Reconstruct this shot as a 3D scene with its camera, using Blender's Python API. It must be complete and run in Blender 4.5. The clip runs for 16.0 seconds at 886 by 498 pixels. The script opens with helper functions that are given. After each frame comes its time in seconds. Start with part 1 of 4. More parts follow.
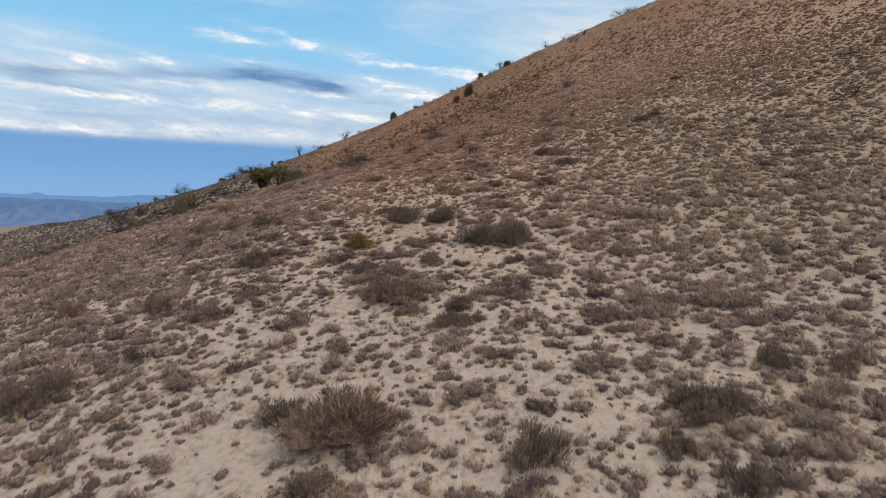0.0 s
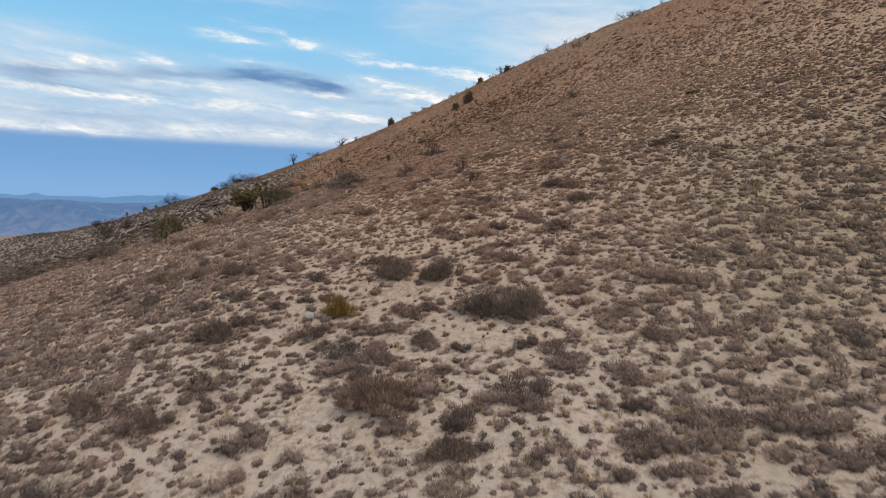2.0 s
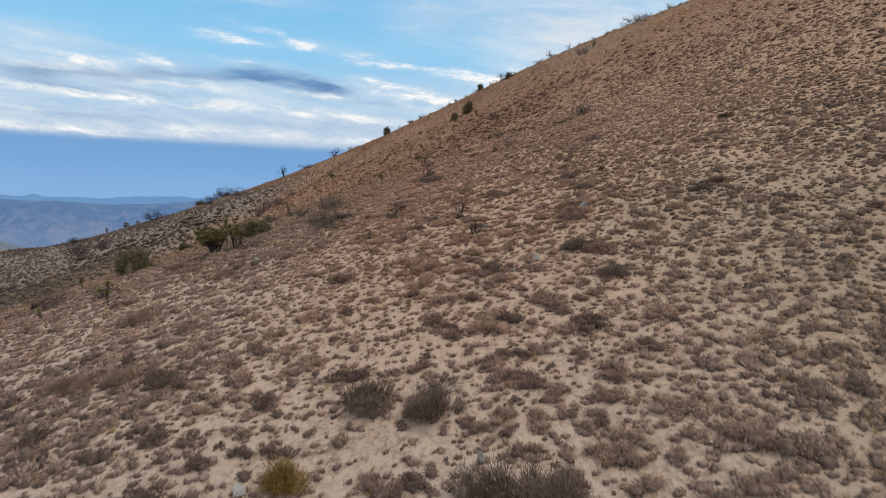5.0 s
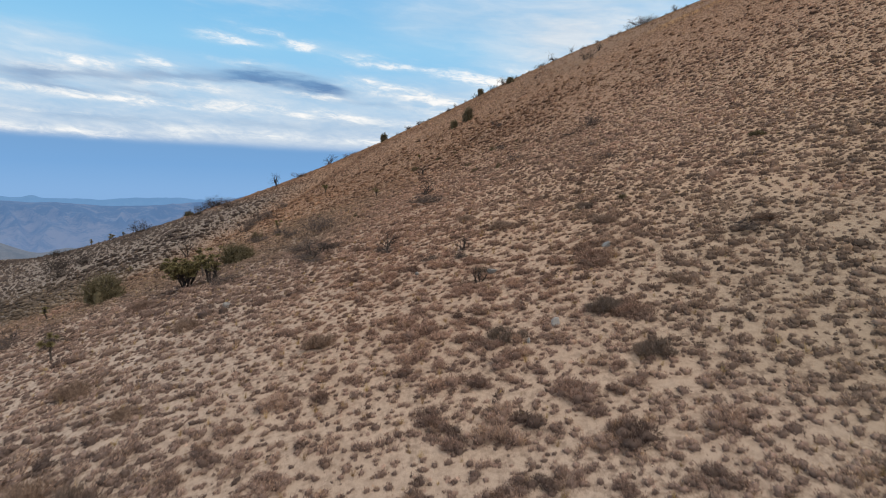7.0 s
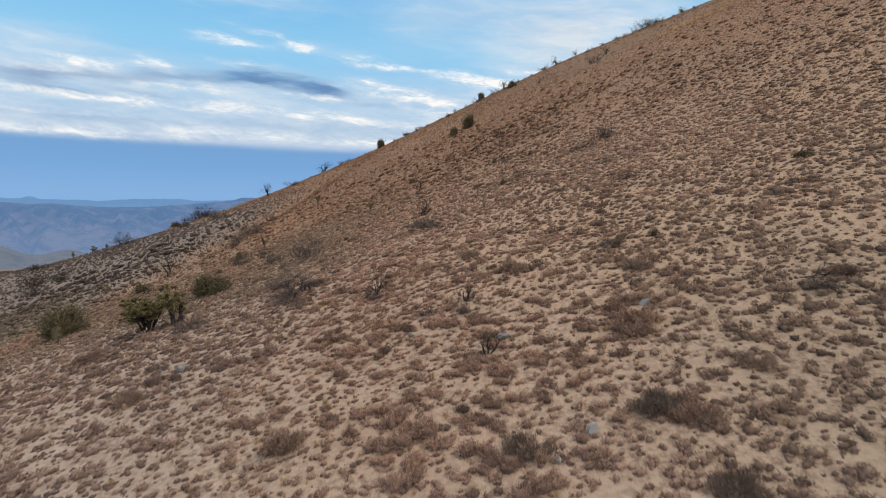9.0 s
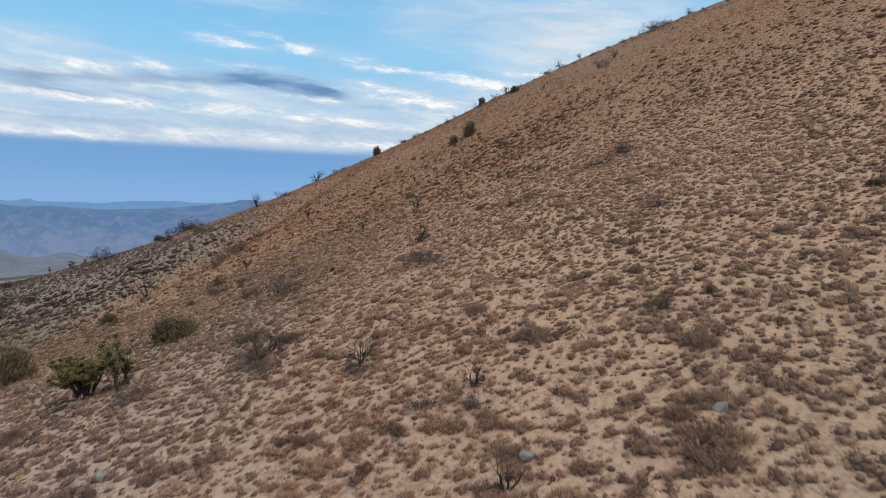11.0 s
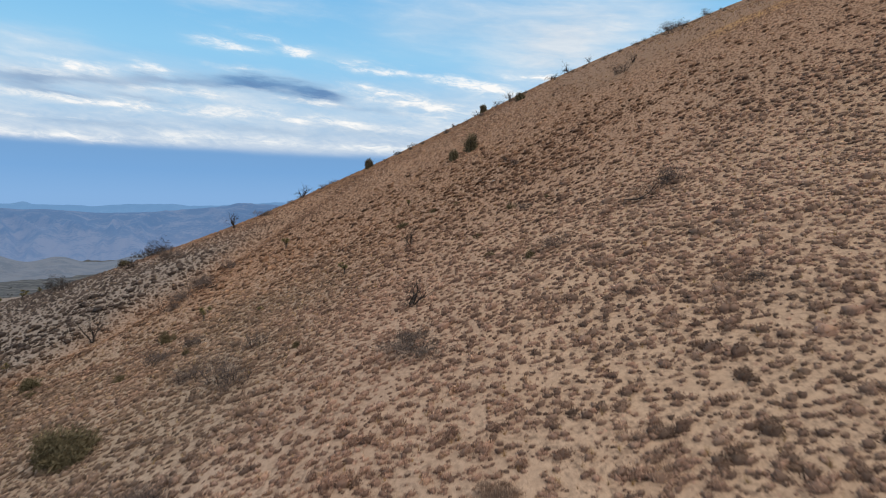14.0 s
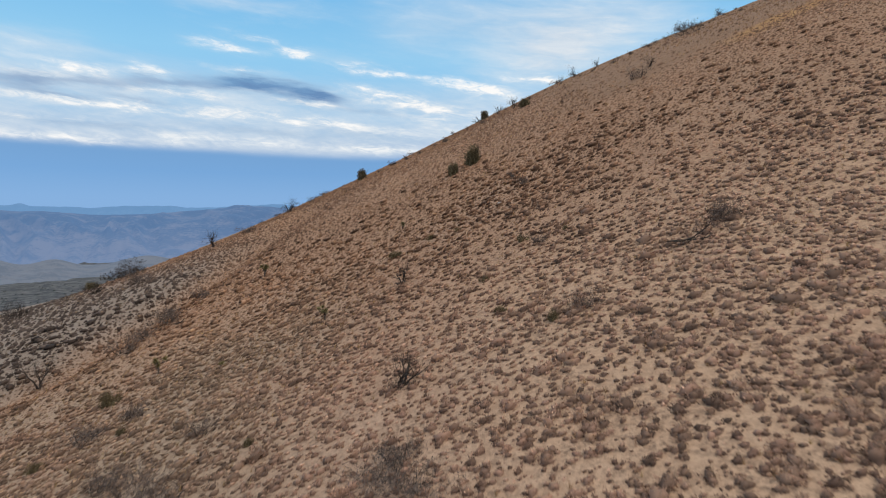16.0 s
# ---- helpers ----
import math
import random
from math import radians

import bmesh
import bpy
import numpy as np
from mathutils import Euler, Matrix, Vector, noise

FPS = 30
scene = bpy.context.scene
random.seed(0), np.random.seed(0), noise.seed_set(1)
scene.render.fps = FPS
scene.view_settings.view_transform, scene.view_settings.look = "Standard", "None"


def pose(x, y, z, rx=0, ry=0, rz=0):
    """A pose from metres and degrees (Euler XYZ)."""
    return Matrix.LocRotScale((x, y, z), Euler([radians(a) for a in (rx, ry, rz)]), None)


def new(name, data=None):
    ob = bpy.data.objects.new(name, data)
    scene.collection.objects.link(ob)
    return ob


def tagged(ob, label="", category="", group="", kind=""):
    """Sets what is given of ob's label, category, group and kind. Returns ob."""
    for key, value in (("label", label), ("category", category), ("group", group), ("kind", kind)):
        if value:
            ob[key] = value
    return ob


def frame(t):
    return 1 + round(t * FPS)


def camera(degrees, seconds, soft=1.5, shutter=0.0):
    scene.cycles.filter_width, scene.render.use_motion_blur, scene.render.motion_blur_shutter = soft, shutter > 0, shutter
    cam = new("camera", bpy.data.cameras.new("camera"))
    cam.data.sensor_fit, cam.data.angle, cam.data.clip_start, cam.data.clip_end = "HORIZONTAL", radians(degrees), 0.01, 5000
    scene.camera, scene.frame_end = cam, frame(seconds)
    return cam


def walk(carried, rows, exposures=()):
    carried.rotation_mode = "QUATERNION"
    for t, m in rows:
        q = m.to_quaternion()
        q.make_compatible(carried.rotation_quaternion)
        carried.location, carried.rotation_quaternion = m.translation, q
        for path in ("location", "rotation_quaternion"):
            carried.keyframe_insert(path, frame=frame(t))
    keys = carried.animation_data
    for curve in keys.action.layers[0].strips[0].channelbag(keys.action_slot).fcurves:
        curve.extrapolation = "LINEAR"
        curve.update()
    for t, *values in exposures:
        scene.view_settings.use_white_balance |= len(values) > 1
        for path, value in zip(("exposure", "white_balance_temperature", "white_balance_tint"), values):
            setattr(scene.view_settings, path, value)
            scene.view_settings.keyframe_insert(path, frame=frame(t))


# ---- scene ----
# ---- camera and its flight up the slope ----
cam = camera(72.0, 16.0, soft=1.0, shutter=0.6)
# seconds, x, y, z, yaw, pitch
FLIGHT = [
    (0, 0.000, 0.000, 0.000, 0.000, -3.500),
    (0.5, 0.021, 1.050, 0.563, -0.016, -3.497),
    (1, 0.049, 2.149, 1.124, -0.032, -3.495),
    (1.5, 0.082, 3.286, 1.682, -0.048, -3.492),
    (2, 0.117, 4.452, 2.234, -0.064, -3.489),
    (2.5, 0.153, 5.641, 2.780, -0.080, -3.487),
    (3, 0.189, 6.847, 3.320, -0.096, -3.484),
    (3.5, 0.223, 8.067, 3.852, -0.112, -3.472),
    (4, 0.254, 9.299, 4.378, -0.127, -3.460),
    (4.5, 0.282, 10.545, 4.896, -0.143, -3.448),
    (5, 0.306, 11.804, 5.407, -0.159, -3.436),
    (5.5, 0.326, 13.080, 5.911, -0.179, -3.413),
    (6, 0.342, 14.376, 6.410, -0.199, -3.390),
    (6.5, 0.353, 15.695, 6.904, -0.219, -3.367),
    (7, 0.360, 17.043, 7.394, -0.239, -3.343),
    (7.5, 0.364, 18.423, 7.880, -0.259, -3.320),
    (8, 0.364, 19.842, 8.365, -0.279, -3.297),
    (8.5, 0.361, 21.305, 8.850, -0.299, -3.274),
    (9, 0.356, 22.816, 9.335, -0.319, -3.250),
    (9.5, 0.349, 24.380, 9.823, -0.349, -3.206),
    (10, 0.342, 26.001, 10.315, -0.379, -3.162),
    (10.5, 0.334, 27.684, 10.812, -0.410, -3.118),
    (11, 0.326, 29.430, 11.317, -0.440, -3.074),
    (11.5, 0.320, 31.242, 11.830, -0.470, -3.030),
    (12, 0.316, 33.119, 12.353, -0.501, -2.986),
    (12.5, 0.314, 35.061, 12.889, -0.531, -2.942),
    (13, 0.315, 37.064, 13.438, -0.569, -2.907),
    (13.5, 0.319, 39.126, 14.002, -0.607, -2.871),
    (14, 0.327, 41.238, 14.582, -0.645, -2.836),
    (14.5, 0.339, 43.394, 15.180, -0.683, -2.800),
    (15, 0.356, 45.582, 15.798, -0.721, -2.764),
    (15.5, 0.376, 47.789, 16.435, -0.759, -2.729),
    (16, 0.401, 50.000, 17.094, -0.796, -2.693),
]
walk(cam, [(t, pose(x, y, z, 90 + pitch, 0, yaw)) for t, x, y, z, yaw, pitch in FLIGHT])

# ---- sun, sky and clouds ----
SUN_UP, SUN_ROUND = 60.0, 108.0      # degrees above the horizon; clockwise from +y
sun = new("sun", bpy.data.lights.new("sun", "SUN"))
sun.data.energy, sun.data.angle, sun.data.color = 1.42, radians(26), (1.0, 0.870, 0.735)
sun.matrix_world = pose(0, 0, 200, 90 - SUN_UP, 0, 180 - SUN_ROUND)


class Nodes:
    """Short hands for a node tree."""

    def __init__(self, tree):
        self.tree = tree
        tree.nodes.clear()

    def add(self, kind, **inputs):
        n = self.tree.nodes.new(kind)
        for key, v in inputs.items():
            self.put(n.inputs[key.replace("_", " ")], v)
        return n

    def put(self, socket, v):
        if isinstance(v, bpy.types.NodeSocket):
            self.tree.links.new(v, socket)
        else:
            socket.default_value = v

    def math(self, op, a, b=0.0, c=0.0, clamp=False):
        n = self.tree.nodes.new("ShaderNodeMath")
        n.operation, n.use_clamp = op, clamp
        for s, v in zip(n.inputs, (a, b, c)):
            self.put(s, v)
        return n.outputs[0]

    def vmath(self, op, a, b=(0, 0, 0)):
        n = self.tree.nodes.new("ShaderNodeVectorMath")
        n.operation = op
        self.put(n.inputs[0], a)
        self.put(n.inputs[1], b)
        return n.outputs[0]

    def step(self, v, lo, hi):
        n = self.tree.nodes.new("ShaderNodeMapRange")
        n.interpolation_type = "SMOOTHSTEP"
        for s, x in zip(n.inputs, (v, lo, hi, 0.0, 1.0)):
            self.put(s, x)
        return n.outputs[0]

    def mix(self, k, a, b):
        n = self.tree.nodes.new("ShaderNodeMix")
        n.data_type = "RGBA"
        for s, v in ((n.inputs[0], k), (n.inputs[6], a), (n.inputs[7], b)):
            self.put(s, (*v, 1) if isinstance(v, tuple) and len(v) == 3 else v)
        return n.outputs[2]

    def noise(self, vec, scale, detail=4.0, rough=0.55, distort=0.0):
        n = self.tree.nodes.new("ShaderNodeTexNoise")
        self.put(n.inputs["Vector"], vec)
        n.inputs["Scale"].default_value, n.inputs["Detail"].default_value = scale, detail
        n.inputs["Roughness"].default_value, n.inputs["Distortion"].default_value = rough, distort
        return n.outputs[0]

    def ramp(self, k, stops):
        n = self.tree.nodes.new("ShaderNodeValToRGB")
        self.put(n.inputs[0], k)
        e = n.color_ramp.elements
        while len(e) < len(stops):
            e.new(0.5)
        for s, (p, col) in zip(e, stops):
            s.position, s.color = p, (*col, 1)
        return n.outputs[0]

    def xyz(self, x, y, z):
        n = self.tree.nodes.new("ShaderNodeCombineXYZ")
        for s, v in zip(n.inputs, (x, y, z)):
            self.put(s, v)
        return n.outputs[0]


world = bpy.data.worlds.new("sky")
scene.world = world
world.use_nodes = True
N = Nodes(world.node_tree)
way = N.add("ShaderNodeTexCoord").outputs["Generated"]
sep = N.add("ShaderNodeSeparateXYZ", Vector=way)
up = N.math("ARCSINE", sep.outputs[2])
az = N.math("ARCTAN2", sep.outputs[0], sep.outputs[1])
clear = N.ramp(N.math("MULTIPLY", up, 1.5, clamp=True), [
    (0.0, (0.225, 0.45, 0.80)), (0.05, (0.20, 0.425, 0.79)), (0.11, (0.148, 0.365, 0.725)), (0.17, (0.148, 0.340, 0.655)), (0.24, (0.315, 0.61, 0.90)),
    (0.38, (0.295, 0.645, 0.94)), (0.52, (0.19, 0.54, 0.90)), (1.0, (0.20, 0.46, 0.80))])
nishita = N.add("ShaderNodeTexSky")
nishita.sky_type, nishita.sun_disc = "NISHITA", False
nishita.sun_elevation, nishita.sun_rotation = radians(SUN_UP), radians(SUN_ROUND)
air = N.mix(0.15, clear, N.vmath("MULTIPLY", nishita.outputs[0], (0.1, 0.1, 0.1)))
# flat banks of cloud, drawn out along the horizon and frayed by three scales of noise
drift = N.xyz(N.math("MULTIPLY", az, 3.0), N.math("MULTIPLY", up, 13.0), 3.7)
fine = N.xyz(N.math("MULTIPLY", az, 12.0), N.math("ADD", N.math("MULTIPLY", up, 62.0), N.math("MULTIPLY", az, 5.0)), 1.3)
big, small = N.noise(drift, 1.0, 5.0, 0.5, 0.4), N.noise(fine, 1.0, 5.0, 0.55, 0.4)
wisp = N.noise(N.xyz(N.math("MULTIPLY", az, 34.0), N.math("ADD", N.math("MULTIPLY", up, 105.0), N.math("MULTIPLY", az, 10.0)), 7.1), 1.0, 6.0, 0.62, 1.0)
u = N.math("ADD", az, N.math("MULTIPLY", N.math("SUBTRACT", N.noise(fine, 1.1, 3.0), 0.5), 0.055))
v = N.math("ADD", up, N.math("MULTIPLY", N.math("SUBTRACT", N.noise(fine, 1.4, 4.0, 0.6), 0.5), 0.022))


def bank(a, e, wide, high, slope, amount):
    """One soft bank of cloud round the bearing a and the height e, in radians."""
    du = N.math("DIVIDE", N.math("SUBTRACT", u, a), wide)
    line = N.math("ADD", e, N.math("MULTIPLY", N.math("SUBTRACT", u, a), slope))
    dv = N.math("DIVIDE", N.math("SUBTRACT", v, line), high)
    r = N.math("ADD", N.math("POWER", N.math("ABSOLUTE", du), 2.5), N.math("POWER", N.math("ABSOLUTE", dv), 2.0))
    return N.math("MULTIPLY", N.math("EXPONENT", N.math("MULTIPLY", r, -1.0)), amount)


def banks(rows):
    total = 0.0
    for row in rows:
        total = N.math("ADD", bank(*row), total)
    return total


# bearing, height, half width, half height, slope, amount
high_banks = banks([
    (-0.322, 0.2590, 0.049, 0.0079, -0.100, 0.80), (-0.280, 0.2751, 0.038, 0.0053, -0.120, 0.85), (-0.225, 0.2579, 0.031, 0.0063, -0.100, 0.90), (-0.521, 0.2090, 0.038, 0.0064, -0.000, 0.75),
    (-0.434, 0.2163, 0.026, 0.0067, -0.120, 0.70), (-0.574, 0.1974, 0.035, 0.0054, 0.000, 0.45), (-0.302, 0.2276, 0.046, 0.0035, -0.030, 0.60), (-0.106, 0.2364, 0.053, 0.0083, -0.070, 0.95),
    (-0.029, 0.2258, 0.056, 0.0074, -0.120, 0.85), (0.072, 0.2109, 0.055, 0.0092, -0.150, 1.00), (0.171, 0.2206, 0.054, 0.0055, -0.050, 0.70),])
low_banks = banks([
    (-0.075, 0.1941, 0.078, 0.0102, -0.170, 0.75), (-0.011, 0.1746, 0.065, 0.0093, -0.120, 0.60), (-0.204, 0.1827, 0.040, 0.0045, -0.080, 1.00), (-0.120, 0.2035, 0.036, 0.0064, -0.100, 0.40),
    (-0.398, 0.1871, 0.054, 0.0042, -0.060, 0.65), (-0.515, 0.1644, 0.103, 0.0056, -0.050, 0.60), (-0.383, 0.1615, 0.118, 0.0068, -0.030, 0.55), (-0.192, 0.1547, 0.142, 0.0064, -0.100, 0.55),
    (-0.550, 0.1134, 0.126, 0.0080, -0.020, 0.28), (-0.312, 0.1218, 0.141, 0.0085, -0.030, 0.28), (-0.075, 0.1145, 0.110, 0.0085, -0.050, 0.30), (-0.575, 0.1385, 0.070, 0.0046, 0.000, 0.35),
    (0.026, 0.1658, 0.056, 0.0130, 0.100, 0.50),])
veils = banks([
    (0.117, 0.3128, 0.183, 0.0461, -0.050, 0.55), (0.258, 0.2816, 0.139, 0.0539, 0.200, 0.60), (-0.038, 0.2896, 0.065, 0.0278, -0.100, 0.20), (-0.573, 0.2355, 0.070, 0.0169, -0.000, 0.42),
    (-0.300, 0.3195, 0.117, 0.0106, -0.000, 0.35), (-0.479, 0.2313, 0.086, 0.0082, 0.000, 0.18), (0.171, 0.2451, 0.108, 0.0366, -0.100, 0.40), (-0.155, 0.2532, 0.054, 0.0091, -0.100, 0.25),])
dark = banks([
    (-0.252, 0.2068, 0.078, 0.0152, -0.120, 0.92), (-0.331, 0.2100, 0.057, 0.0096, -0.050, 0.66), (-0.406, 0.2016, 0.069, 0.0076, -0.020, 0.66), (-0.182, 0.1947, 0.036, 0.0082, -0.200, 0.60),
    (-0.515, 0.1933, 0.076, 0.0080, -0.000, 0.60), (-0.593, 0.1856, 0.044, 0.0084, 0.000, 0.60), (-0.549, 0.1731, 0.059, 0.0047, -0.040, 0.50), (-0.451, 0.1748, 0.052, 0.0050, -0.100, 0.40),
    (-0.516, 0.1344, 0.110, 0.0056, -0.010, 0.38), (-0.261, 0.1367, 0.112, 0.0054, -0.060, 0.36), (-0.120, 0.1379, 0.100, 0.0064, -0.080, 0.30), (-0.102, 0.1727, 0.055, 0.0046, -0.100, 0.30),])
texture = N.math("MULTIPLY", N.math("ADD", 0.25, N.math("MULTIPLY", N.step(small, 0.30, 0.70), 0.95)), N.math("ADD", 0.40, N.math("MULTIPLY", N.step(wisp, 0.32, 0.68), 0.70)))
high_banks, low_banks = N.math("MULTIPLY", high_banks, texture), N.math("MULTIPLY", low_banks, texture)
dark = N.math("MULTIPLY", dark, N.math("ADD", 0.26, N.math("ADD", N.math("MULTIPLY", small, 0.62), N.math("MULTIPLY", wisp, 0.32))))
bright = N.math("ADD", high_banks, low_banks)
fray = N.math("ADD", N.math("MULTIPLY", N.math("SUBTRACT", big, 0.5), 0.9), N.math("ADD", N.math("MULTIPLY", N.math("SUBTRACT", small, 0.5), 0.6), N.math("MULTIPLY", N.math("SUBTRACT", wisp, 0.5), 0.35)))
# the deck: a sharp lower edge, a torn upper one
foot = N.math("ADD", up, N.math("MULTIPLY", N.math("SUBTRACT", N.noise(drift, 1.7, 4.0), 0.5), 0.012))
foot = N.math("ADD", foot, N.math("MULTIPLY", az, 0.018))
deck = N.math("MULTIPLY", N.step(foot, 0.089, 0.111), N.math("SUBTRACT", 1.0, N.step(N.math("ADD", v, N.math("MULTIPLY", az, 0.02)), 0.175, 0.232)))
cover = N.math("ADD", N.math("MULTIPLY", deck, N.math("ADD", 0.70, N.math("MULTIPLY", fray, 0.7))), N.math("ADD", N.math("MULTIPLY", bright, 0.95), N.math("MULTIPLY", dark, 0.65)))
cover = N.math("ADD", cover, N.math("MULTIPLY", veils, N.math("ADD", 0.35, N.math("MULTIPLY", small, 1.1))))
cover = N.math("ADD", cover, N.math("MULTIPLY", N.math("MULTIPLY", N.step(fray, 0.0, 0.45), 0.16), N.step(up, 0.17, 0.24)), clamp=True)
cover = N.math("MULTIPLY", cover, N.step(foot, 0.086, 0.104))
lit = N.math("SUBTRACT", N.math("ADD", N.math("ADD", 0.66, N.math("MULTIPLY", bright, 0.62)), N.math("MULTIPLY", fray, 0.55)), N.math("MULTIPLY", dark, 0.85), clamp=True)
white = N.ramp(lit, [(0.0, (0.145, 0.275, 0.495)), (0.5, (0.52, 0.640, 0.775)), (0.8, (0.77, 0.825, 0.875)), (1.0, (0.97, 0.965, 0.955))])
# overhead and behind, the cloud closes to a pale warm sheet
back = N.math("MAXIMUM", N.step(up, 0.42, 0.85), N.math("MULTIPLY", N.step(N.math("ABSOLUTE", az), 0.95, 1.7), N.step(up, 0.05, 0.3)))
sheet = N.mix(N.step(big, 0.35, 0.65), (0.55, 0.545, 0.54), (0.80, 0.785, 0.765))
cover = N.math("MAXIMUM", cover, N.math("MULTIPLY", back, 0.92))
white = N.mix(back, white, sheet)
out = N.add("ShaderNodeOutputWorld")
glow = N.add("ShaderNodeBackground", Color=N.mix(cover, air, white), Strength=1.0)
N.tree.links.new(glow.outputs[0], out.inputs[0])

# ---- the lie of the land ----
# swells of the hillside over a tilted plane: centres 26 m by 25 m apart
SWELLS = [
    (-0.06, -0.24, -0.12, -1.21, -3.94, -1.14, -3.39, -12.41, 2.16),
    (0.17, -1.00, -0.81, -2.05, -1.79, 2.45, -3.84, -2.96, 3.83),
    (1.21, -0.10, -0.74, -0.63, -4.58, -2.25, -2.48, -0.59, -2.48),
    (-2.24, 1.48, -1.89, -0.64, -2.71, -0.96, -0.76, -3.02, -0.78),
    (-6.58, -0.45, -1.89, -1.59, -1.13, -0.66, -1.53, -0.37, 3.97),
    (-3.22, -1.27, -1.30, -0.97, -0.02, 1.55, 0.50, -2.75, 0.83),
    (-0.47, -0.37, -0.41, -0.19, 0.18, 0.45, -1.44, -1.15, 5.45),
]


def lattice(seed, cell):
    """Smooth random relief, about -1 to 1, as a function of x and y in metres."""
    grid = np.random.RandomState(seed).uniform(-1, 1, (256, 256))

    def value(x, y):
        u, v = np.asarray(x, float) / cell + 1000.0, np.asarray(y, float) / cell + 1000.0
        i, j = np.floor(u).astype(int), np.floor(v).astype(int)
        fu, fv = u - i, v - j
        fu, fv = fu * fu * (3 - 2 * fu), fv * fv * (3 - 2 * fv)
        i0, i1, j0, j1 = i % 256, (i + 1) % 256, j % 256, (j + 1) % 256
        return (grid[i0, j0] * (1 - fu) + grid[i1, j0] * fu) * (1 - fv) + (grid[i0, j1] * (1 - fu) + grid[i1, j1] * fu) * fv

    return value


rel_40, rel_9, rel_3, rel_1 = lattice(1, 40.0), lattice(2, 9.0), lattice(3, 2.7), lattice(4, 0.9)
VALLEY = -117.0


def hill(x, y):
    z = -2.4698 + 0.3153 * x + 0.2564 * y
    for i, row in enumerate(SWELLS):
        for j, s in enumerate(row):
            z = z + s * np.exp(-((x - (26 * i - 78)) ** 2 + (y - (25 * j + 10)) ** 2) / 1250.0)
    e = np.clip(y - (150 + 0.12 * x), 0, None)
    z = z - np.where(e < 60, 0.004 * e * e, 14.4 + 0.48 * (e - 60))
    # a shallow gully beside the spur
    gx, gy = x + 33 - 0.42 * (y - 118), y - 118
    z = z - GULLY * np.exp(-(gx / 5.0) ** 2) * np.exp(-(gy / 34.0) ** 2)
    return z


GULLY = 2.0


def ground_z(x, y):
    x, y = np.asarray(x, float), np.asarray(y, float)
    z = hill(x, y)
    z = np.where(z > 95, 95 + 40 * np.tanh((z - 95) / 40), z)
    z = z + 0.10 * rel_9(x, y) + 0.07 * rel_3(x, y)
    floor = VALLEY + 3 * rel_40(x / 6, y / 6)
    k = np.clip((z - floor) / 18.0, 0, 1)
    return np.where(z > floor, z + (1 - k) ** 2 * 4.5, floor + 4.5 * np.exp(-np.clip(floor - z, 0, 200) / 9))


# ---- materials ----
def material(name, build, rough=0.9):
    m = bpy.data.materials.new(name)
    m.use_nodes = True
    n = Nodes(m.node_tree)
    end = n.add("ShaderNodeOutputMaterial")
    p = n.add("ShaderNodeBsdfPrincipled", Roughness=rough)
    p.inputs["Specular IOR Level"].default_value = 0.2
    n.tree.links.new(p.outputs[0], end.inputs[0])
    build(n, p)
    return m


def place(n):
    return n.add("ShaderNodeNewGeometry").outputs["Position"]


def bump(n, p, height, strength, distance):
    b = n.add("ShaderNodeBump", Height=height, Strength=strength, Distance=distance)
    n.tree.links.new(b.outputs[0], p.inputs["Normal"])


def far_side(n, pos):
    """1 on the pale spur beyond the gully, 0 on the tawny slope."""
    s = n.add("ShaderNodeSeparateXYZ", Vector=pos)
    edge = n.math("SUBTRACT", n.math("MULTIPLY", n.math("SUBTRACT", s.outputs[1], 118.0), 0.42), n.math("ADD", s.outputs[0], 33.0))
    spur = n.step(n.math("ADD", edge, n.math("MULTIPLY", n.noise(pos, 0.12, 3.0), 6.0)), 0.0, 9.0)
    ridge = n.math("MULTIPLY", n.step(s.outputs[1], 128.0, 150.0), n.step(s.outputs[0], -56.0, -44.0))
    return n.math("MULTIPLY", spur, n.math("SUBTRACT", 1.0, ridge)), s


def drab(n, s, pos):
    """1 where olive grey growth takes over, low on the slope and along the gully."""
    k = n.math("MULTIPLY", n.step(s.outputs[0], 3.0, 15.0), n.math("SUBTRACT", 1.0, n.step(s.outputs[1], 44.0, 74.0)))
    gully = n.math("MULTIPLY", n.step(s.outputs[0], -1.0, -13.0), n.math("MULTIPLY", n.step(s.outputs[1], 56.0, 70.0), n.math("SUBTRACT", 1.0, n.step(s.outputs[1], 92.0, 116.0))))
    return n.math("MULTIPLY", n.math("MAXIMUM", k, gully), n.step(n.noise(pos, 0.09, 3.0), 0.30, 0.55))


def yellow(n, s):
    """1 on the dry yellow middle of the slope."""
    return n.math("MULTIPLY", n.step(s.outputs[0], -4.0, 8.0), n.math("MULTIPLY", n.step(s.outputs[1], 40.0, 58.0), n.math("SUBTRACT", 1.0, n.step(s.outputs[1], 80.0, 106.0))))


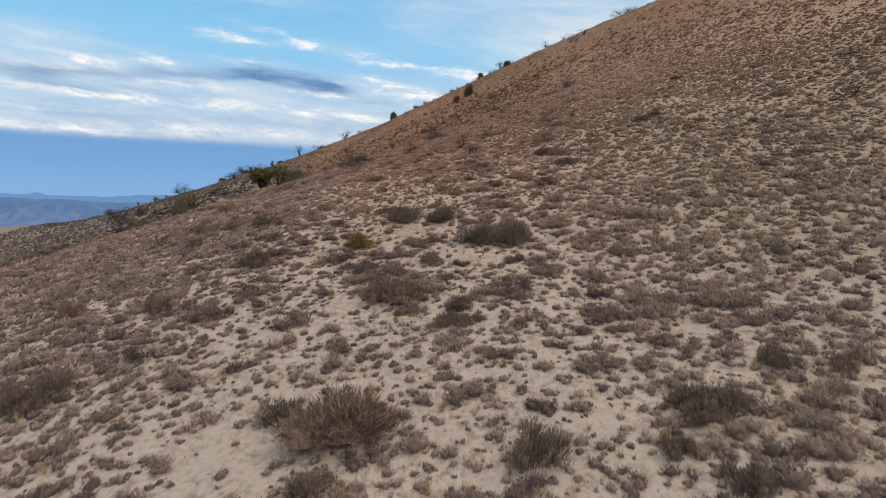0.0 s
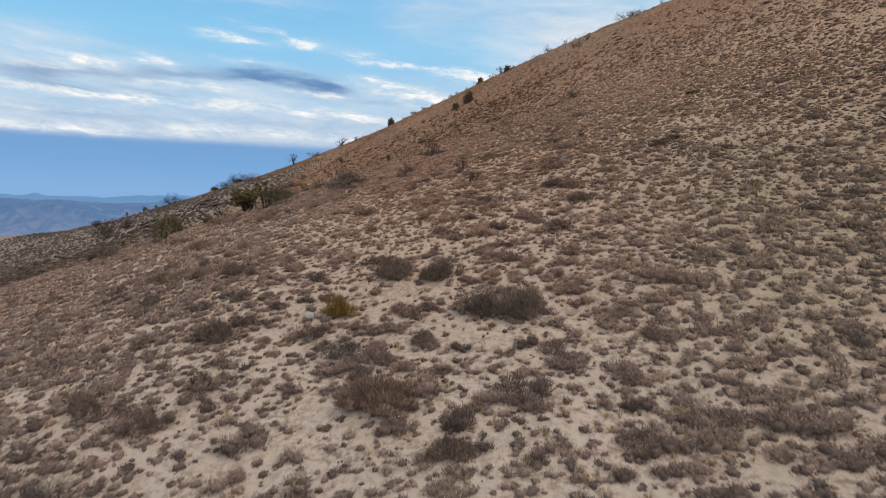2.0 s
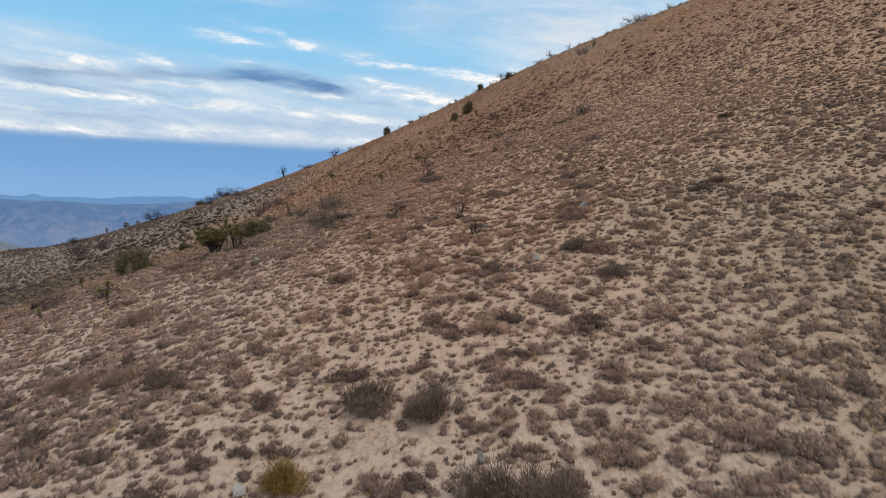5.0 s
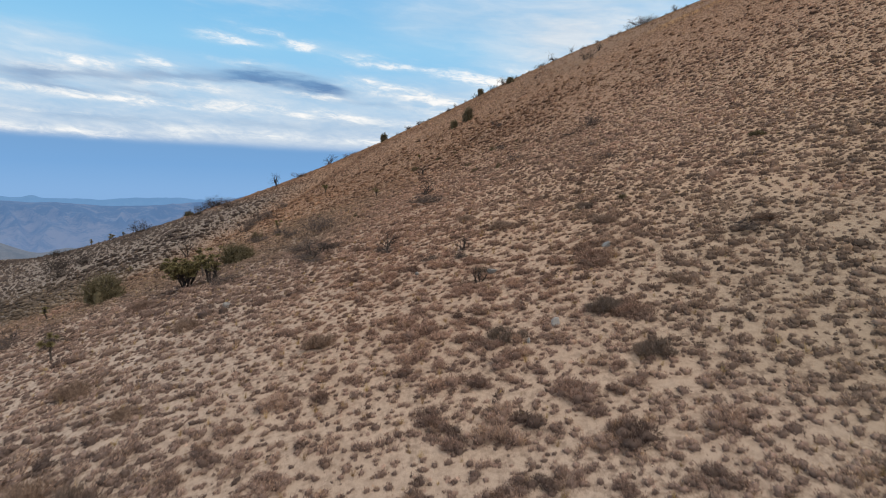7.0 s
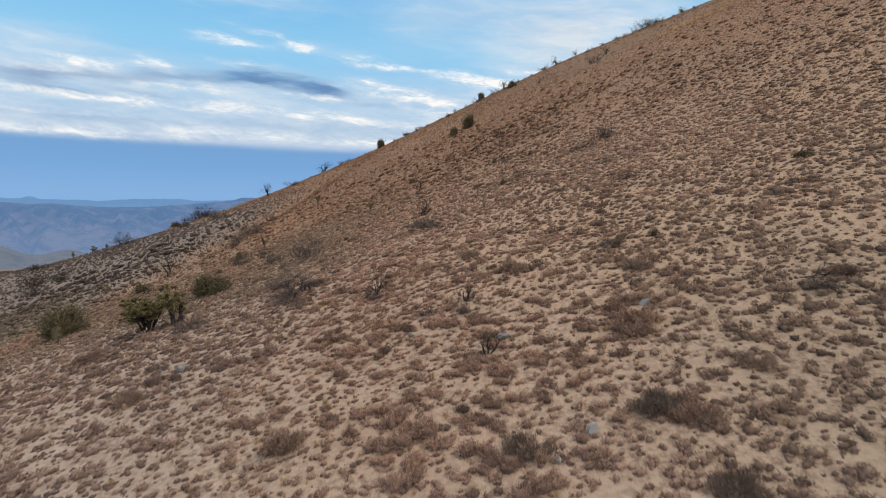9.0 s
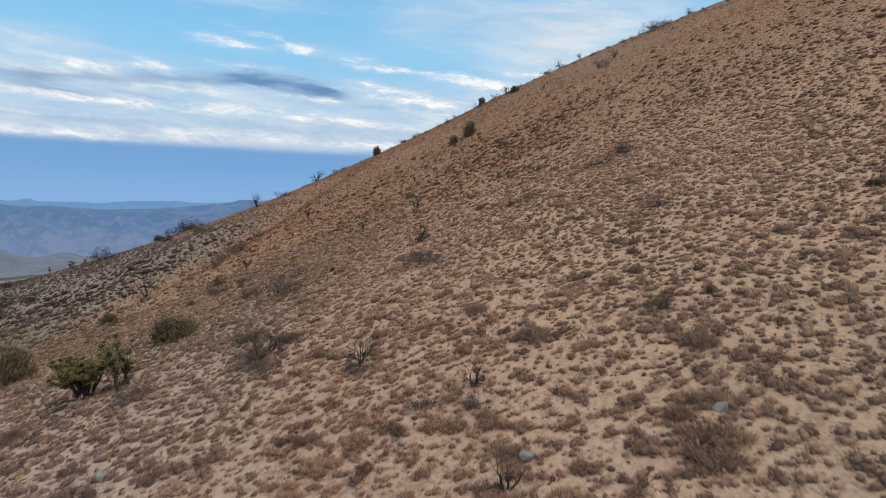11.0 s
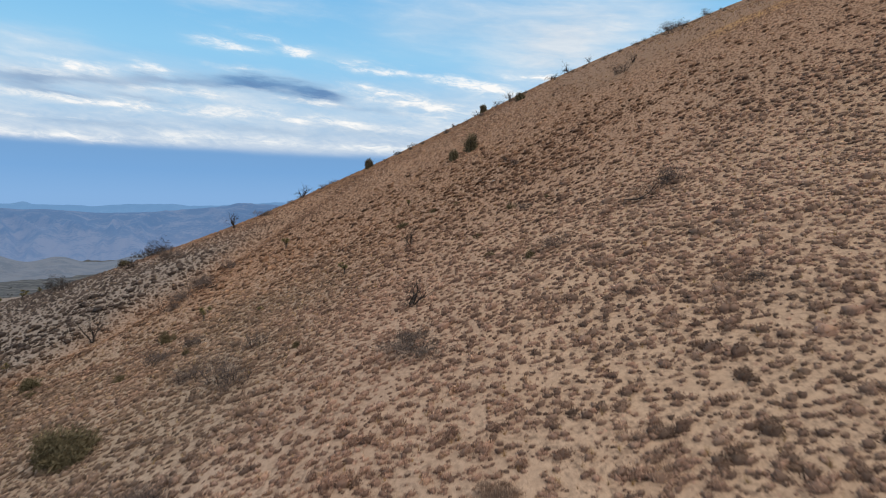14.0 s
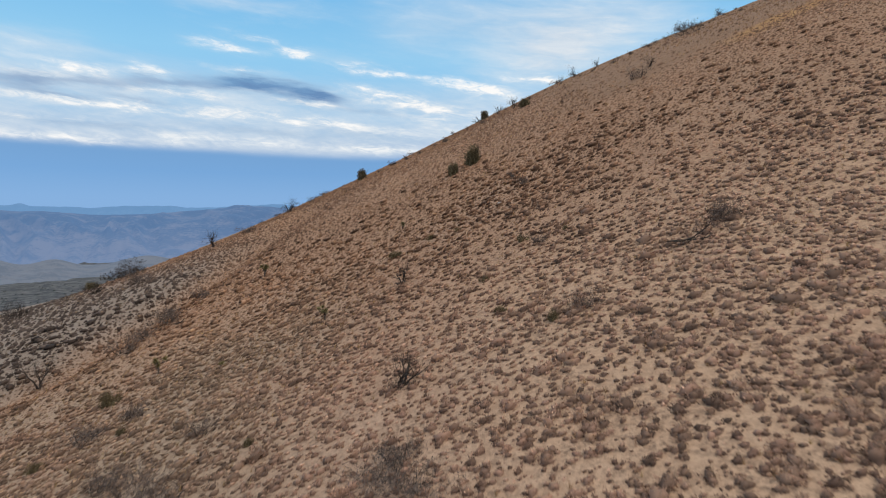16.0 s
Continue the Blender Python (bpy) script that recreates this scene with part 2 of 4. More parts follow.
def soil(n, p):
    pos = place(n)
    far, s = far_side(n, pos)
    tawny = n.math("MULTIPLY", n.step(s.outputs[1], 40.0, 108.0), n.step(n.noise(pos, 0.05, 4.0), 0.0, 0.55))
    near = n.mix(n.noise(pos, 0.35, 5.0), (0.42, 0.342, 0.284), (0.605, 0.502, 0.422))
    mid = n.mix(n.noise(pos, 0.35, 5.0), (0.420, 0.300, 0.220), (0.610, 0.450, 0.337))
    lee = n.math("MULTIPLY", n.step(s.outputs[0], -2.0, -12.0), n.math("SUBTRACT", 1.0, n.step(s.outputs[1], 58.0, 82.0)))
    sand = n.mix(n.math("MULTIPLY", n.step(s.outputs[1], 15.0, 42.0), n.math("SUBTRACT", 1.0, n.math("MULTIPLY", lee, 0.55))), near, mid)
    sand = n.mix(n.math("MULTIPLY", n.step(s.outputs[0], 14.0, 36.0), 0.65), sand, n.mix(n.noise(pos, 0.35, 5.0), (0.31, 0.215, 0.138), (0.50, 0.358, 0.238)))
    warm = n.mix(n.noise(pos, 0.6, 5.0), (0.330, 0.200, 0.125), (0.525, 0.332, 0.217))
    grey = n.mix(n.noise(pos, 0.4, 5.0), (0.225, 0.190, 0.161), (0.385, 0.332, 0.286))
    col = n.mix(n.math("MULTIPLY", tawny, 0.95), sand, warm)
    col = n.mix(n.math("MULTIPLY", drab(n, s, pos), 0.8), col, n.mix(n.noise(pos, 0.5, 5.0), (0.33, 0.252, 0.180), (0.48, 0.375, 0.272)))
    col = n.mix(n.math("MULTIPLY", yellow(n, s), 0.62), col, n.mix(n.noise(pos, 0.5, 5.0), (0.475, 0.318, 0.208), (0.685, 0.478, 0.326)))
    # the spur's near end: shade and brush put into a darker soil colour
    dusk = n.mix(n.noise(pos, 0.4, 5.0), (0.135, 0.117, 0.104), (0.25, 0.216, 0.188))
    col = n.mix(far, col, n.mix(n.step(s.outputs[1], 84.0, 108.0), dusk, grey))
    # bare brown soil under the crest, with a strip of yellow clay on it
    crest = n.math("ADD", s.outputs[1], n.math("MULTIPLY", n.noise(pos, 0.10, 3.0), 8.0))
    bare = n.math("MULTIPLY", n.step(crest, 131.0, 138.0), n.step(s.outputs[0], 14.0, 26.0))
    col = n.mix(n.math("MULTIPLY", bare, 0.8), col, n.mix(n.noise(pos, 1.2, 5.0), (0.225, 0.140, 0.087), (0.36, 0.230, 0.146)))
    clay = n.math("MULTIPLY", n.math("MULTIPLY", n.step(crest, 129.0, 131.5), n.math("SUBTRACT", 1.0, n.step(crest, 134.0, 137.0))), n.step(s.outputs[0], 36.0, 42.0))
    col = n.mix(n.math("MULTIPLY", clay, 0.7), col, (0.52, 0.29, 0.10))
    patch = n.step(n.noise(pos, 0.45, 4.0, 0.6), 0.38, 0.62)
    litter = n.math("MULTIPLY", n.step(n.noise(pos, 4.0, 7.0, 0.75), 0.44, 0.62), n.math("ADD", 0.28, n.math("MULTIPLY", patch, 0.50)))
    col = n.mix(litter, col, (0.17, 0.115, 0.082))
    tuft = n.math("MULTIPLY", n.step(n.noise(pos, 2.6, 5.0, 0.6, 0.6), 0.47, 0.58), n.step(s.outputs[1], 25.0, 105.0))
    col = n.mix(n.math("MULTIPLY", tuft, 0.30), col, (0.185, 0.104, 0.064))
    grit = n.noise(pos, 38.0, 3.0, 0.7)
    col = n.mix(n.math("MULTIPLY", n.step(grit, 0.58, 0.72), 0.35), col, (0.16, 0.12, 0.10))
    plain = n.step(s.outputs[2], -14.0, -50.0)
    flats = n.mix(n.step(n.noise(pos, 0.05, 8.0, 0.8), 0.44, 0.60), (0.052, 0.058, 0.064), (0.150, 0.146, 0.144))
    col = n.mix(plain, col, flats)
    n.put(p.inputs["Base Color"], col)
    bump(n, p, n.math("ADD", n.noise(pos, 7.0, 6.0, 0.65), n.math("MULTIPLY", grit, 0.25)), 0.55, 0.12)


soil_mat = material("sandy_soil", soil)


def scrub_colour(stops, warm_stops, brown_stops, grey_stops, drab_stops, light=1.35):
    def build(n, p):
        pos = place(n)
        # tone holds each plant's own colour and the shade painted over its height
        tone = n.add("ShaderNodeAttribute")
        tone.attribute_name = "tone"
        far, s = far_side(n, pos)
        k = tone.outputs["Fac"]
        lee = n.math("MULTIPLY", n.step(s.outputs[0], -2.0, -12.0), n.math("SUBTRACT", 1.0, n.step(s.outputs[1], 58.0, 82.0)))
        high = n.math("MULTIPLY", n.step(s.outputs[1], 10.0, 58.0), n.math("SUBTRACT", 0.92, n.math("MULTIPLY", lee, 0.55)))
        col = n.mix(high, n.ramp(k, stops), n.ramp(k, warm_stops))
        col = n.mix(n.math("MAXIMUM", n.step(s.outputs[1], 72.0, 118.0), n.math("MULTIPLY", n.step(s.outputs[0], 18.0, 40.0), 0.6)), col, n.ramp(k, brown_stops))
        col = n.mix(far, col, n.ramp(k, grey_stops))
        col = n.mix(n.math("MULTIPLY", drab(n, s, pos), 0.5), col, n.ramp(k, drab_stops))
        col = n.mix(n.math("MULTIPLY", yellow(n, s), n.math("MULTIPLY", n.step(n.noise(pos, 0.8, 2.0), 0.40, 0.56), 0.28)), col, n.ramp(k, drab_stops))
        # golden clumps and grey sage ones among the brown
        clump = n.noise(pos, 1.7, 2.0, 0.5)
        col = n.mix(n.math("MULTIPLY", n.step(clump, 0.60, 0.68), n.math("MULTIPLY", k, 0.42)), col, (0.46, 0.29, 0.13))
        col = n.mix(n.math("MULTIPLY", n.math("SUBTRACT", 1.0, n.step(clump, 0.33, 0.40)), n.math("MULTIPLY", k, 0.40)), col, (0.26, 0.205, 0.168))
        isle = n.add("ShaderNodeNewGeometry").outputs["Random Per Island"]
        gain = n.math("ADD", 0.72, n.math("MULTIPLY", isle, 0.65 * light - 0.22))
        mul = n.tree.nodes.new("ShaderNodeVectorMath")
        mul.operation = "SCALE"
        n.put(mul.inputs[0], col)
        n.put(mul.inputs["Scale"], gain)
        n.put(p.inputs["Base Color"], mul.outputs[0])
    return build


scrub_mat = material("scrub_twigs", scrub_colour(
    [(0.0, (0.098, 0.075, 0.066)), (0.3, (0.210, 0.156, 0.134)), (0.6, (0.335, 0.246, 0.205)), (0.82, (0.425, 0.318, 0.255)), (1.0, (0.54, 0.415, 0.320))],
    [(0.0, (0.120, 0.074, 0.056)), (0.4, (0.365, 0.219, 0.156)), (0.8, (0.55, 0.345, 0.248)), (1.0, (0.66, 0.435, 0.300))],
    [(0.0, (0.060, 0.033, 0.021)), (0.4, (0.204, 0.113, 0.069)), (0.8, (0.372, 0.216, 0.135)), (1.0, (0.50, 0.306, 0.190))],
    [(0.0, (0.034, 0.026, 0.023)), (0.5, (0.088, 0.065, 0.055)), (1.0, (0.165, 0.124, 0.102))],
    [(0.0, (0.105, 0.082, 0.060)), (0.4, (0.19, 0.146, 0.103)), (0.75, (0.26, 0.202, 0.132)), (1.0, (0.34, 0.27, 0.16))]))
straw_mat = material("dry_straw", scrub_colour(
    [(0.0, (0.30, 0.21, 0.115)), (0.6, (0.46, 0.34, 0.18)), (1.0, (0.52, 0.39, 0.18))],
    [(0.0, (0.28, 0.165, 0.085)), (0.6, (0.40, 0.25, 0.12)), (1.0, (0.46, 0.30, 0.13))],
    [(0.0, (0.24, 0.14, 0.075)), (0.6, (0.36, 0.22, 0.11)), (1.0, (0.42, 0.27, 0.12))],
    [(0.0, (0.20, 0.16, 0.12)), (1.0, (0.30, 0.25, 0.18))],
    [(0.0, (0.26, 0.20, 0.11)), (1.0, (0.44, 0.35, 0.18))]))


def plain_mat(name, dark, pale, scale=6.0, rough=0.9, relief=0.3):
    def build(n, p):
        pos = n.add("ShaderNodeTexCoord").outputs["Object"]
        isle = n.add("ShaderNodeNewGeometry").outputs["Random Per Island"]
        k = n.math("ADD", n.math("MULTIPLY", n.noise(pos, scale, 5.0, 0.6), 0.7), n.math("MULTIPLY", isle, 0.4))
        n.put(p.inputs["Base Color"], n.ramp(k, [(0.25, dark), (0.8, pale)]))
        bump(n, p, n.noise(pos, scale * 5, 4.0), relief, 0.03)
    return material(name, build, rough)


bark_mat = plain_mat("grey_bark", (0.055, 0.045, 0.038), (0.15, 0.125, 0.105), 9.0)
dead_mat = plain_mat("dead_wood", (0.024, 0.020, 0.018), (0.078, 0.063, 0.055), 9.0)
brush_mat = plain_mat("dead_brush", (0.075, 0.060, 0.054), (0.21, 0.165, 0.142), 3.0)
dark_leaf_mat = plain_mat("brown_leaves", (0.105, 0.082, 0.066), (0.31, 0.230, 0.180), 3.0)
tan_leaf_mat = plain_mat("tan_leaves", (0.17, 0.119, 0.090), (0.45, 0.320, 0.238), 3.0)
rust_leaf_mat = plain_mat("rust_leaves", (0.135, 0.092, 0.071), (0.34, 0.232, 0.178), 3.0)
green_mat = plain_mat("juniper_leaves", (0.082, 0.072, 0.043), (0.220, 0.181, 0.106), 2.5)
yucca_mat = plain_mat("yucca_leaves", (0.100, 0.088, 0.043), (0.36, 0.305, 0.145), 2.5)
yellow_mat = plain_mat("yellow_bloom", (0.13, 0.087, 0.030), (0.37, 0.245, 0.078), 3.0)
far_tree_mat = plain_mat("far_trees", (0.040, 0.047, 0.048), (0.070, 0.078, 0.076), 0.3)
olive_mat = plain_mat("olive_leaves", (0.085, 0.070, 0.041), (0.195, 0.155, 0.086), 3.0)
stone_mat = plain_mat("pale_granite", (0.185, 0.176, 0.165), (0.41, 0.395, 0.375), 5.0, 0.85)


# ---- making meshes ----
def mesh(name, verts, tris, mat, tone=None):
    me = bpy.data.meshes.new(name)
    verts, tris = np.asarray(verts, np.float32), np.asarray(tris, np.int32)
    me.vertices.add(len(verts))
    me.vertices.foreach_set("co", verts.ravel())
    me.loops.add(tris.size)
    me.loops.foreach_set("vertex_index", tris.ravel())
    me.polygons.add(len(tris))
    me.polygons.foreach_set("loop_start", np.arange(0, tris.size, 3, dtype=np.int32))
    me.polygons.foreach_set("loop_total", np.full(len(tris), 3, np.int32))
    if tone is not None:
        me.attributes.new("tone", "FLOAT", "POINT").data.foreach_set("value", np.asarray(tone, np.float32))
    me.materials.append(mat)
    me.update(calc_edges=True)
    me.validate()
    return me


def part(name, data, parent, label="", kind=""):
    ob = new(name, data)
    ob.parent = parent
    return tagged(ob, label, kind=kind)


def joined(pieces):
    """One set of points and triangles out of several."""
    verts, tris, at = [], [], 0
    for v, t in pieces:
        verts.append(np.asarray(v, float))
        tris.append(np.asarray(t, int) + at)
        at += len(v)
    return np.concatenate(verts), np.concatenate(tris)


def dome(rs, around, rings, wide, high, rough):
    """A lumpy low mound that goes a little into the ground."""
    verts, tris = [(0, 0, high * rs.uniform(0.9, 1.1))], []
    for j in range(1, rings + 1):
        a = j / rings * (math.pi / 2 + 0.25)
        for i in range(around):
            b = 2 * math.pi * (i + 0.5 * (j % 2)) / around
            k = 1 + rough * rs.uniform(-1, 1)
            verts.append((wide * math.sin(a) * math.cos(b) * k, wide * math.sin(a) * math.sin(b) * k, high * math.cos(a) * k))
    for i in range(around):
        tris.append((0, 1 + i, 1 + (i + 1) % around))
    for j in range(rings - 1):
        for i in range(around):
            a, b = 1 + j * around + i, 1 + j * around + (i + 1) % around
            c, d = a + around, b + around
            tris += [(a, c, b), (b, c, d)]
    return np.array(verts), np.array(tris)


def sprays(rs, count, wide, high, start, reach, width, lift=0.12):
    """Thin pointed twigs that leave a mound on all sides."""
    b = rs.uniform(0, 2 * math.pi, count)
    e = np.arcsin(rs.uniform(lift, 1.0, count))
    ways = np.stack([np.cos(e) * np.cos(b), np.cos(e) * np.sin(b), np.sin(e)], 1)
    ways += rs.normal(0, 0.22, ways.shape)
    size = np.array([wide, wide, high])
    root = ways * size * rs.uniform(*start, (count, 1))
    tip = root + ways * size * rs.uniform(*reach, (count, 1)) + np.array([0, 0, 0.10 * high])
    side = np.cross(ways, rs.normal(0, 1, ways.shape))
    side /= np.linalg.norm(side, axis=1)[:, None] + 1e-6
    side *= width * wide * rs.uniform(0.6, 1.3, (count, 1))
    root[:, 2], tip[:, 2] = np.maximum(root[:, 2], -0.02), np.maximum(tip[:, 2], 0.01)
    verts = np.stack([root - side, root + side, tip], 1).reshape(-1, 3)
    return verts, np.arange(3 * count).reshape(-1, 3)


def broom(rs, count, wide, high, width, spread=0.45):
    """Fine twigs that rise and lean out all through a mound, thickest near its skin."""
    b = rs.uniform(0, 2 * math.pi, count)
    e = np.arcsin(rs.uniform(0.0, 1.0, count))
    k = rs.uniform(0.30, 1.0, count) ** 0.6
    skin = np.stack([np.cos(e) * np.cos(b), np.cos(e) * np.sin(b), np.sin(e)], 1)
    tip = skin * k[:, None] * np.array([wide, wide, high]) + rs.normal(0, 0.05, skin.shape) * wide
    way = skin * np.array([0.8, 0.8, 0.5]) + np.array([0, 0, 0.55]) + rs.normal(0, spread, skin.shape)
    way /= np.linalg.norm(way, axis=1)[:, None]
    root = tip - way * (wide * rs.uniform(0.22, 0.5, (count, 1)))
    side = np.cross(way, rs.normal(0, 1, way.shape))
    side /= np.linalg.norm(side, axis=1)[:, None] + 1e-6
    side *= width * wide * rs.uniform(0.6, 1.3, (count, 1))
    verts = np.stack([root - side, root + side, tip], 1)
    verts[:, :, 2] = np.maximum(verts[:, :, 2], -0.03)
    return verts.reshape(-1, 3), np.arange(3 * count).reshape(-1, 3)


def fuzz(rs, count, wide, high, width, reach=0.34, lean=0.42):
    """Short fine twigs that stand out all over a cushion's skin, each leaning a little upwards."""
    b, e = rs.uniform(0, 2 * math.pi, count), np.arcsin(rs.uniform(0.02, 1.0, count))
    skin = np.stack([np.cos(e) * np.cos(b), np.cos(e) * np.sin(b), np.sin(e)], 1)
    size = np.array([wide, wide, high])
    way = skin * 0.8 + np.array([0, 0, lean]) + rs.normal(0, 0.38, skin.shape)
    way /= np.linalg.norm(way, axis=1)[:, None]
    root = skin * size * rs.uniform(0.48, 0.90, (count, 1)) + rs.normal(0, 0.05, skin.shape) * wide
    tip = root + way * (wide * reach * rs.uniform(0.45, 1.25, (count, 1)))
    side = np.cross(way, rs.normal(0, 1, way.shape))
    side /= np.linalg.norm(side, axis=1)[:, None] + 1e-6
    side *= width * rs.uniform(0.6, 1.4, (count, 1))
    verts = np.stack([root - side, root + side, tip], 1)
    verts[:, :, 2] = np.maximum(verts[:, :, 2], -0.02)
    # shade painted in: dark roots and low sides, light tips and tops
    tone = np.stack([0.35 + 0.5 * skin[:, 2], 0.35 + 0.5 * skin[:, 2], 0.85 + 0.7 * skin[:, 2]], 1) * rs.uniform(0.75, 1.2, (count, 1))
    return verts.reshape(-1, 3), np.arange(3 * count).reshape(-1, 3), tone.ravel()


def shrub_shape(seed, twigs, around, rings, width, lobes=(1, 2)):
    """A low rounded cushion of fine twigs, paler at the tips and shaded by colour towards its foot, often of several
    lobes; about 1 in radius.
    """
    rs = np.random.RandomState(seed)
    many = rs.randint(lobes[0], lobes[1] + 1)
    high = rs.uniform(0.50, 0.80)
    pieces, tone = [], []
    for k in range(many):
        a, d = rs.uniform(0, 6.28), rs.uniform(0.30, 0.62) * (many > 1)
        big = rs.uniform(0.42, 0.68) if many > 1 else rs.uniform(0.78, 0.95)
        tall = high * (rs.uniform(0.7, 1.1) if many > 1 else 1.0)
        shift = np.array([d * math.cos(a), d * math.sin(a), 0])
        v, t = dome(rs, around, rings, (0.60 if twigs > 50 else 0.72 if twigs > 12 else 0.88) * big, (0.60 if twigs > 50 else 0.72 if twigs > 12 else 0.9) * tall, 0.36)
        pieces.append((v + shift, t))
        # the core is painted darker too, as if shaded, most at its foot
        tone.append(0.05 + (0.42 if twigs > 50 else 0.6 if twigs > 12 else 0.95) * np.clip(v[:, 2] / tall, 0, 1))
        n = int(twigs * big * big / 0.7)
        v, t, w = fuzz(rs, n, big, tall, width * rs.uniform(0.85, 1.15))
        pieces.append((v + shift, t))
        tone.append(w)
    v, t = joined(pieces)
    v[:, 0] *= rs.uniform(1.0, 1.5 if twigs > 12 else 1.25)
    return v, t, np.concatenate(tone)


def tuft_shape(seed, blades, width):
    rs = np.random.RandomState(seed)
    v, t = sprays(rs, blades, 0.75, 1.15, (0.0, 0.15), (0.65, 1.1), width, 0.35)
    return v, t, np.ones(len(v))


def scattered(name, shapes, x, y, size, turn, tone, mat, sink=0.03):
    """Many small plants in one mesh: shapes are picked in turn."""
    verts, tris, tones, at = [], [], [], 0
    z = ground_z(x, y)
    dzx = (ground_z(x + 0.4, y) - z) / 0.4
    dzy = (ground_z(x, y + 0.4) - z) / 0.4
    for k, (v, t, w) in enumerate(shapes):
        pick = np.arange(len(x)) % len(shapes) == k
        n = int(pick.sum())
        if not n:
            continue
        c, s, m = np.cos(turn[pick])[:, None], np.sin(turn[pick])[:, None], size[pick][:, None]
        px = (v[None, :, 0] * c - v[None, :, 1] * s) * m
        py = (v[None, :, 0] * s + v[None, :, 1] * c) * m
        pz = v[None, :, 2] * m + px * dzx[pick][:, None] + py * dzy[pick][:, None] - sink * m
        all_v = np.stack([px + x[pick][:, None], py + y[pick][:, None], pz + z[pick][:, None]], -1)
        verts.append(all_v.reshape(-1, 3))
        tris.append((t[None] + (at + len(v) * np.arange(n))[:, None, None]).reshape(-1, 3))
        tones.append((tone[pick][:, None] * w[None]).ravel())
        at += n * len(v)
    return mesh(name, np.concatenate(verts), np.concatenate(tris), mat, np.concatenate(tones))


# ---- ground: one sheet from the slope to the horizon ----
def graded(lo, hi, step, far):
    inner = np.arange(lo, hi + step / 2, step)
    outer = [step]
    while sum(outer) < far:
        outer.append(outer[-1] * 1.16)
    run = np.cumsum(outer)
    return np.concatenate([lo - run[::-1], inner, hi + run])


gx, gy = graded(-85, 110, 1.1, 4300), graded(2, 225, 1.1, 4300)
XX, YY = np.meshgrid(gx, gy, indexing="ij")
ZZ = ground_z(XX, YY)
idx = np.arange(XX.size).reshape(XX.shape)
quad = np.stack([idx[:-1, :-1], idx[1:, :-1], idx[1:, 1:], idx[:-1, 1:]], -1).reshape(-1, 4)
land = mesh("ground", np.stack([XX, YY, ZZ], -1).reshape(-1, 3), np.concatenate([quad[:, [0, 1, 2]], quad[:, [0, 2, 3]]]), soil_mat)
land.polygons.foreach_set("use_smooth", np.ones(len(land.polygons), bool))
ground = tagged(new("ground", land), "sandy hillside of pale tan soil strewn with litter", "ground", kind="structure")


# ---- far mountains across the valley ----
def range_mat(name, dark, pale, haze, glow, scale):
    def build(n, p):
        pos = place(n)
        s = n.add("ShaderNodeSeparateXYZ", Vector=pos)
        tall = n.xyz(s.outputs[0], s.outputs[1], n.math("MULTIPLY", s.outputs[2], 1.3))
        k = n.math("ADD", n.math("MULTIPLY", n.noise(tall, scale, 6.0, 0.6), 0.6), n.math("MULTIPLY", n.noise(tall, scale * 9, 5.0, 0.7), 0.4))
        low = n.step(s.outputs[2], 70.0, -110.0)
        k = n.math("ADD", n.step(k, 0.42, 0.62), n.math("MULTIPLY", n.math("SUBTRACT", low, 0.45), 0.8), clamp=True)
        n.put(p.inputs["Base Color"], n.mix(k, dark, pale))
        # distance haze is painted as an even blue glow over the slopes
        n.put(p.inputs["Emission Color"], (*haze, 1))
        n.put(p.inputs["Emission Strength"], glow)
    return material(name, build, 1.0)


def mountains(name, label, r0, r1, r2, crest, mat, seed, rugged, ribs, a0=-52.0, a1=6.0):
    """A range between the bearings a0 and a1: foot at r0, crest at r1, back at r2; crest(bearing) gives the height, ribs the spurs' width in degrees."""
    ang = np.linspace(a0, a1, 420)
    k = np.concatenate([np.linspace(0, 1, 44), 1 + np.linspace(0.06, 1, 8)])
    A, K = np.meshgrid(ang, k, indexing="ij")
    R = np.where(K <= 1, r0 + (r1 - r0) * K, r1 + (r2 - r1) * (K - 1))
    X, Y = R * np.sin(np.radians(A)), R * np.cos(np.radians(A))
    n1, n2, n3 = lattice(seed, 1.0), lattice(seed + 1, 1.0), lattice(seed + 2, 1.0)
    bend = A / ribs + 0.8 * n3(A / ribs * 0.5, K * 2)
    rise = np.where(K <= 1, K ** 1.15, np.clip(2 - K, 0, 1))
    # spurs run down from the crest, with side ribs
    spur = 0.6 * (0.5 - np.abs(n1(bend, 1.3 * K))) + 0.4 * (0.5 - np.abs(n2(2.7 * bend + 1.5 * K, 3 * K))) + 0.12 * n3(7 * bend, 9 * K)
    top = crest(A) - VALLEY
    skin = 0.022 * n3(2.5 * A / ribs, 0.5) + 0.010 * n2(9 * A / ribs, 0.5)
    Z = VALLEY - 4 + top * (rise + rugged * spur * np.sin(np.pi * np.clip(K, 0, 1)) ** 0.8 + skin * rise)
    i = np.arange(X.size).reshape(X.shape)
    q = np.stack([i[:-1, :-1], i[1:, :-1], i[1:, 1:], i[:-1, 1:]], -1).reshape(-1, 4)
    me = mesh(name, np.stack([X, Y, Z], -1).reshape(-1, 3), np.concatenate([q[:, [0, 1, 2]], q[:, [0, 2, 3]]]), mat)
    me.polygons.foreach_set("use_smooth", np.ones(len(me.polygons), bool))
    return tagged(new(name, me), label, "mountains", kind="structure")


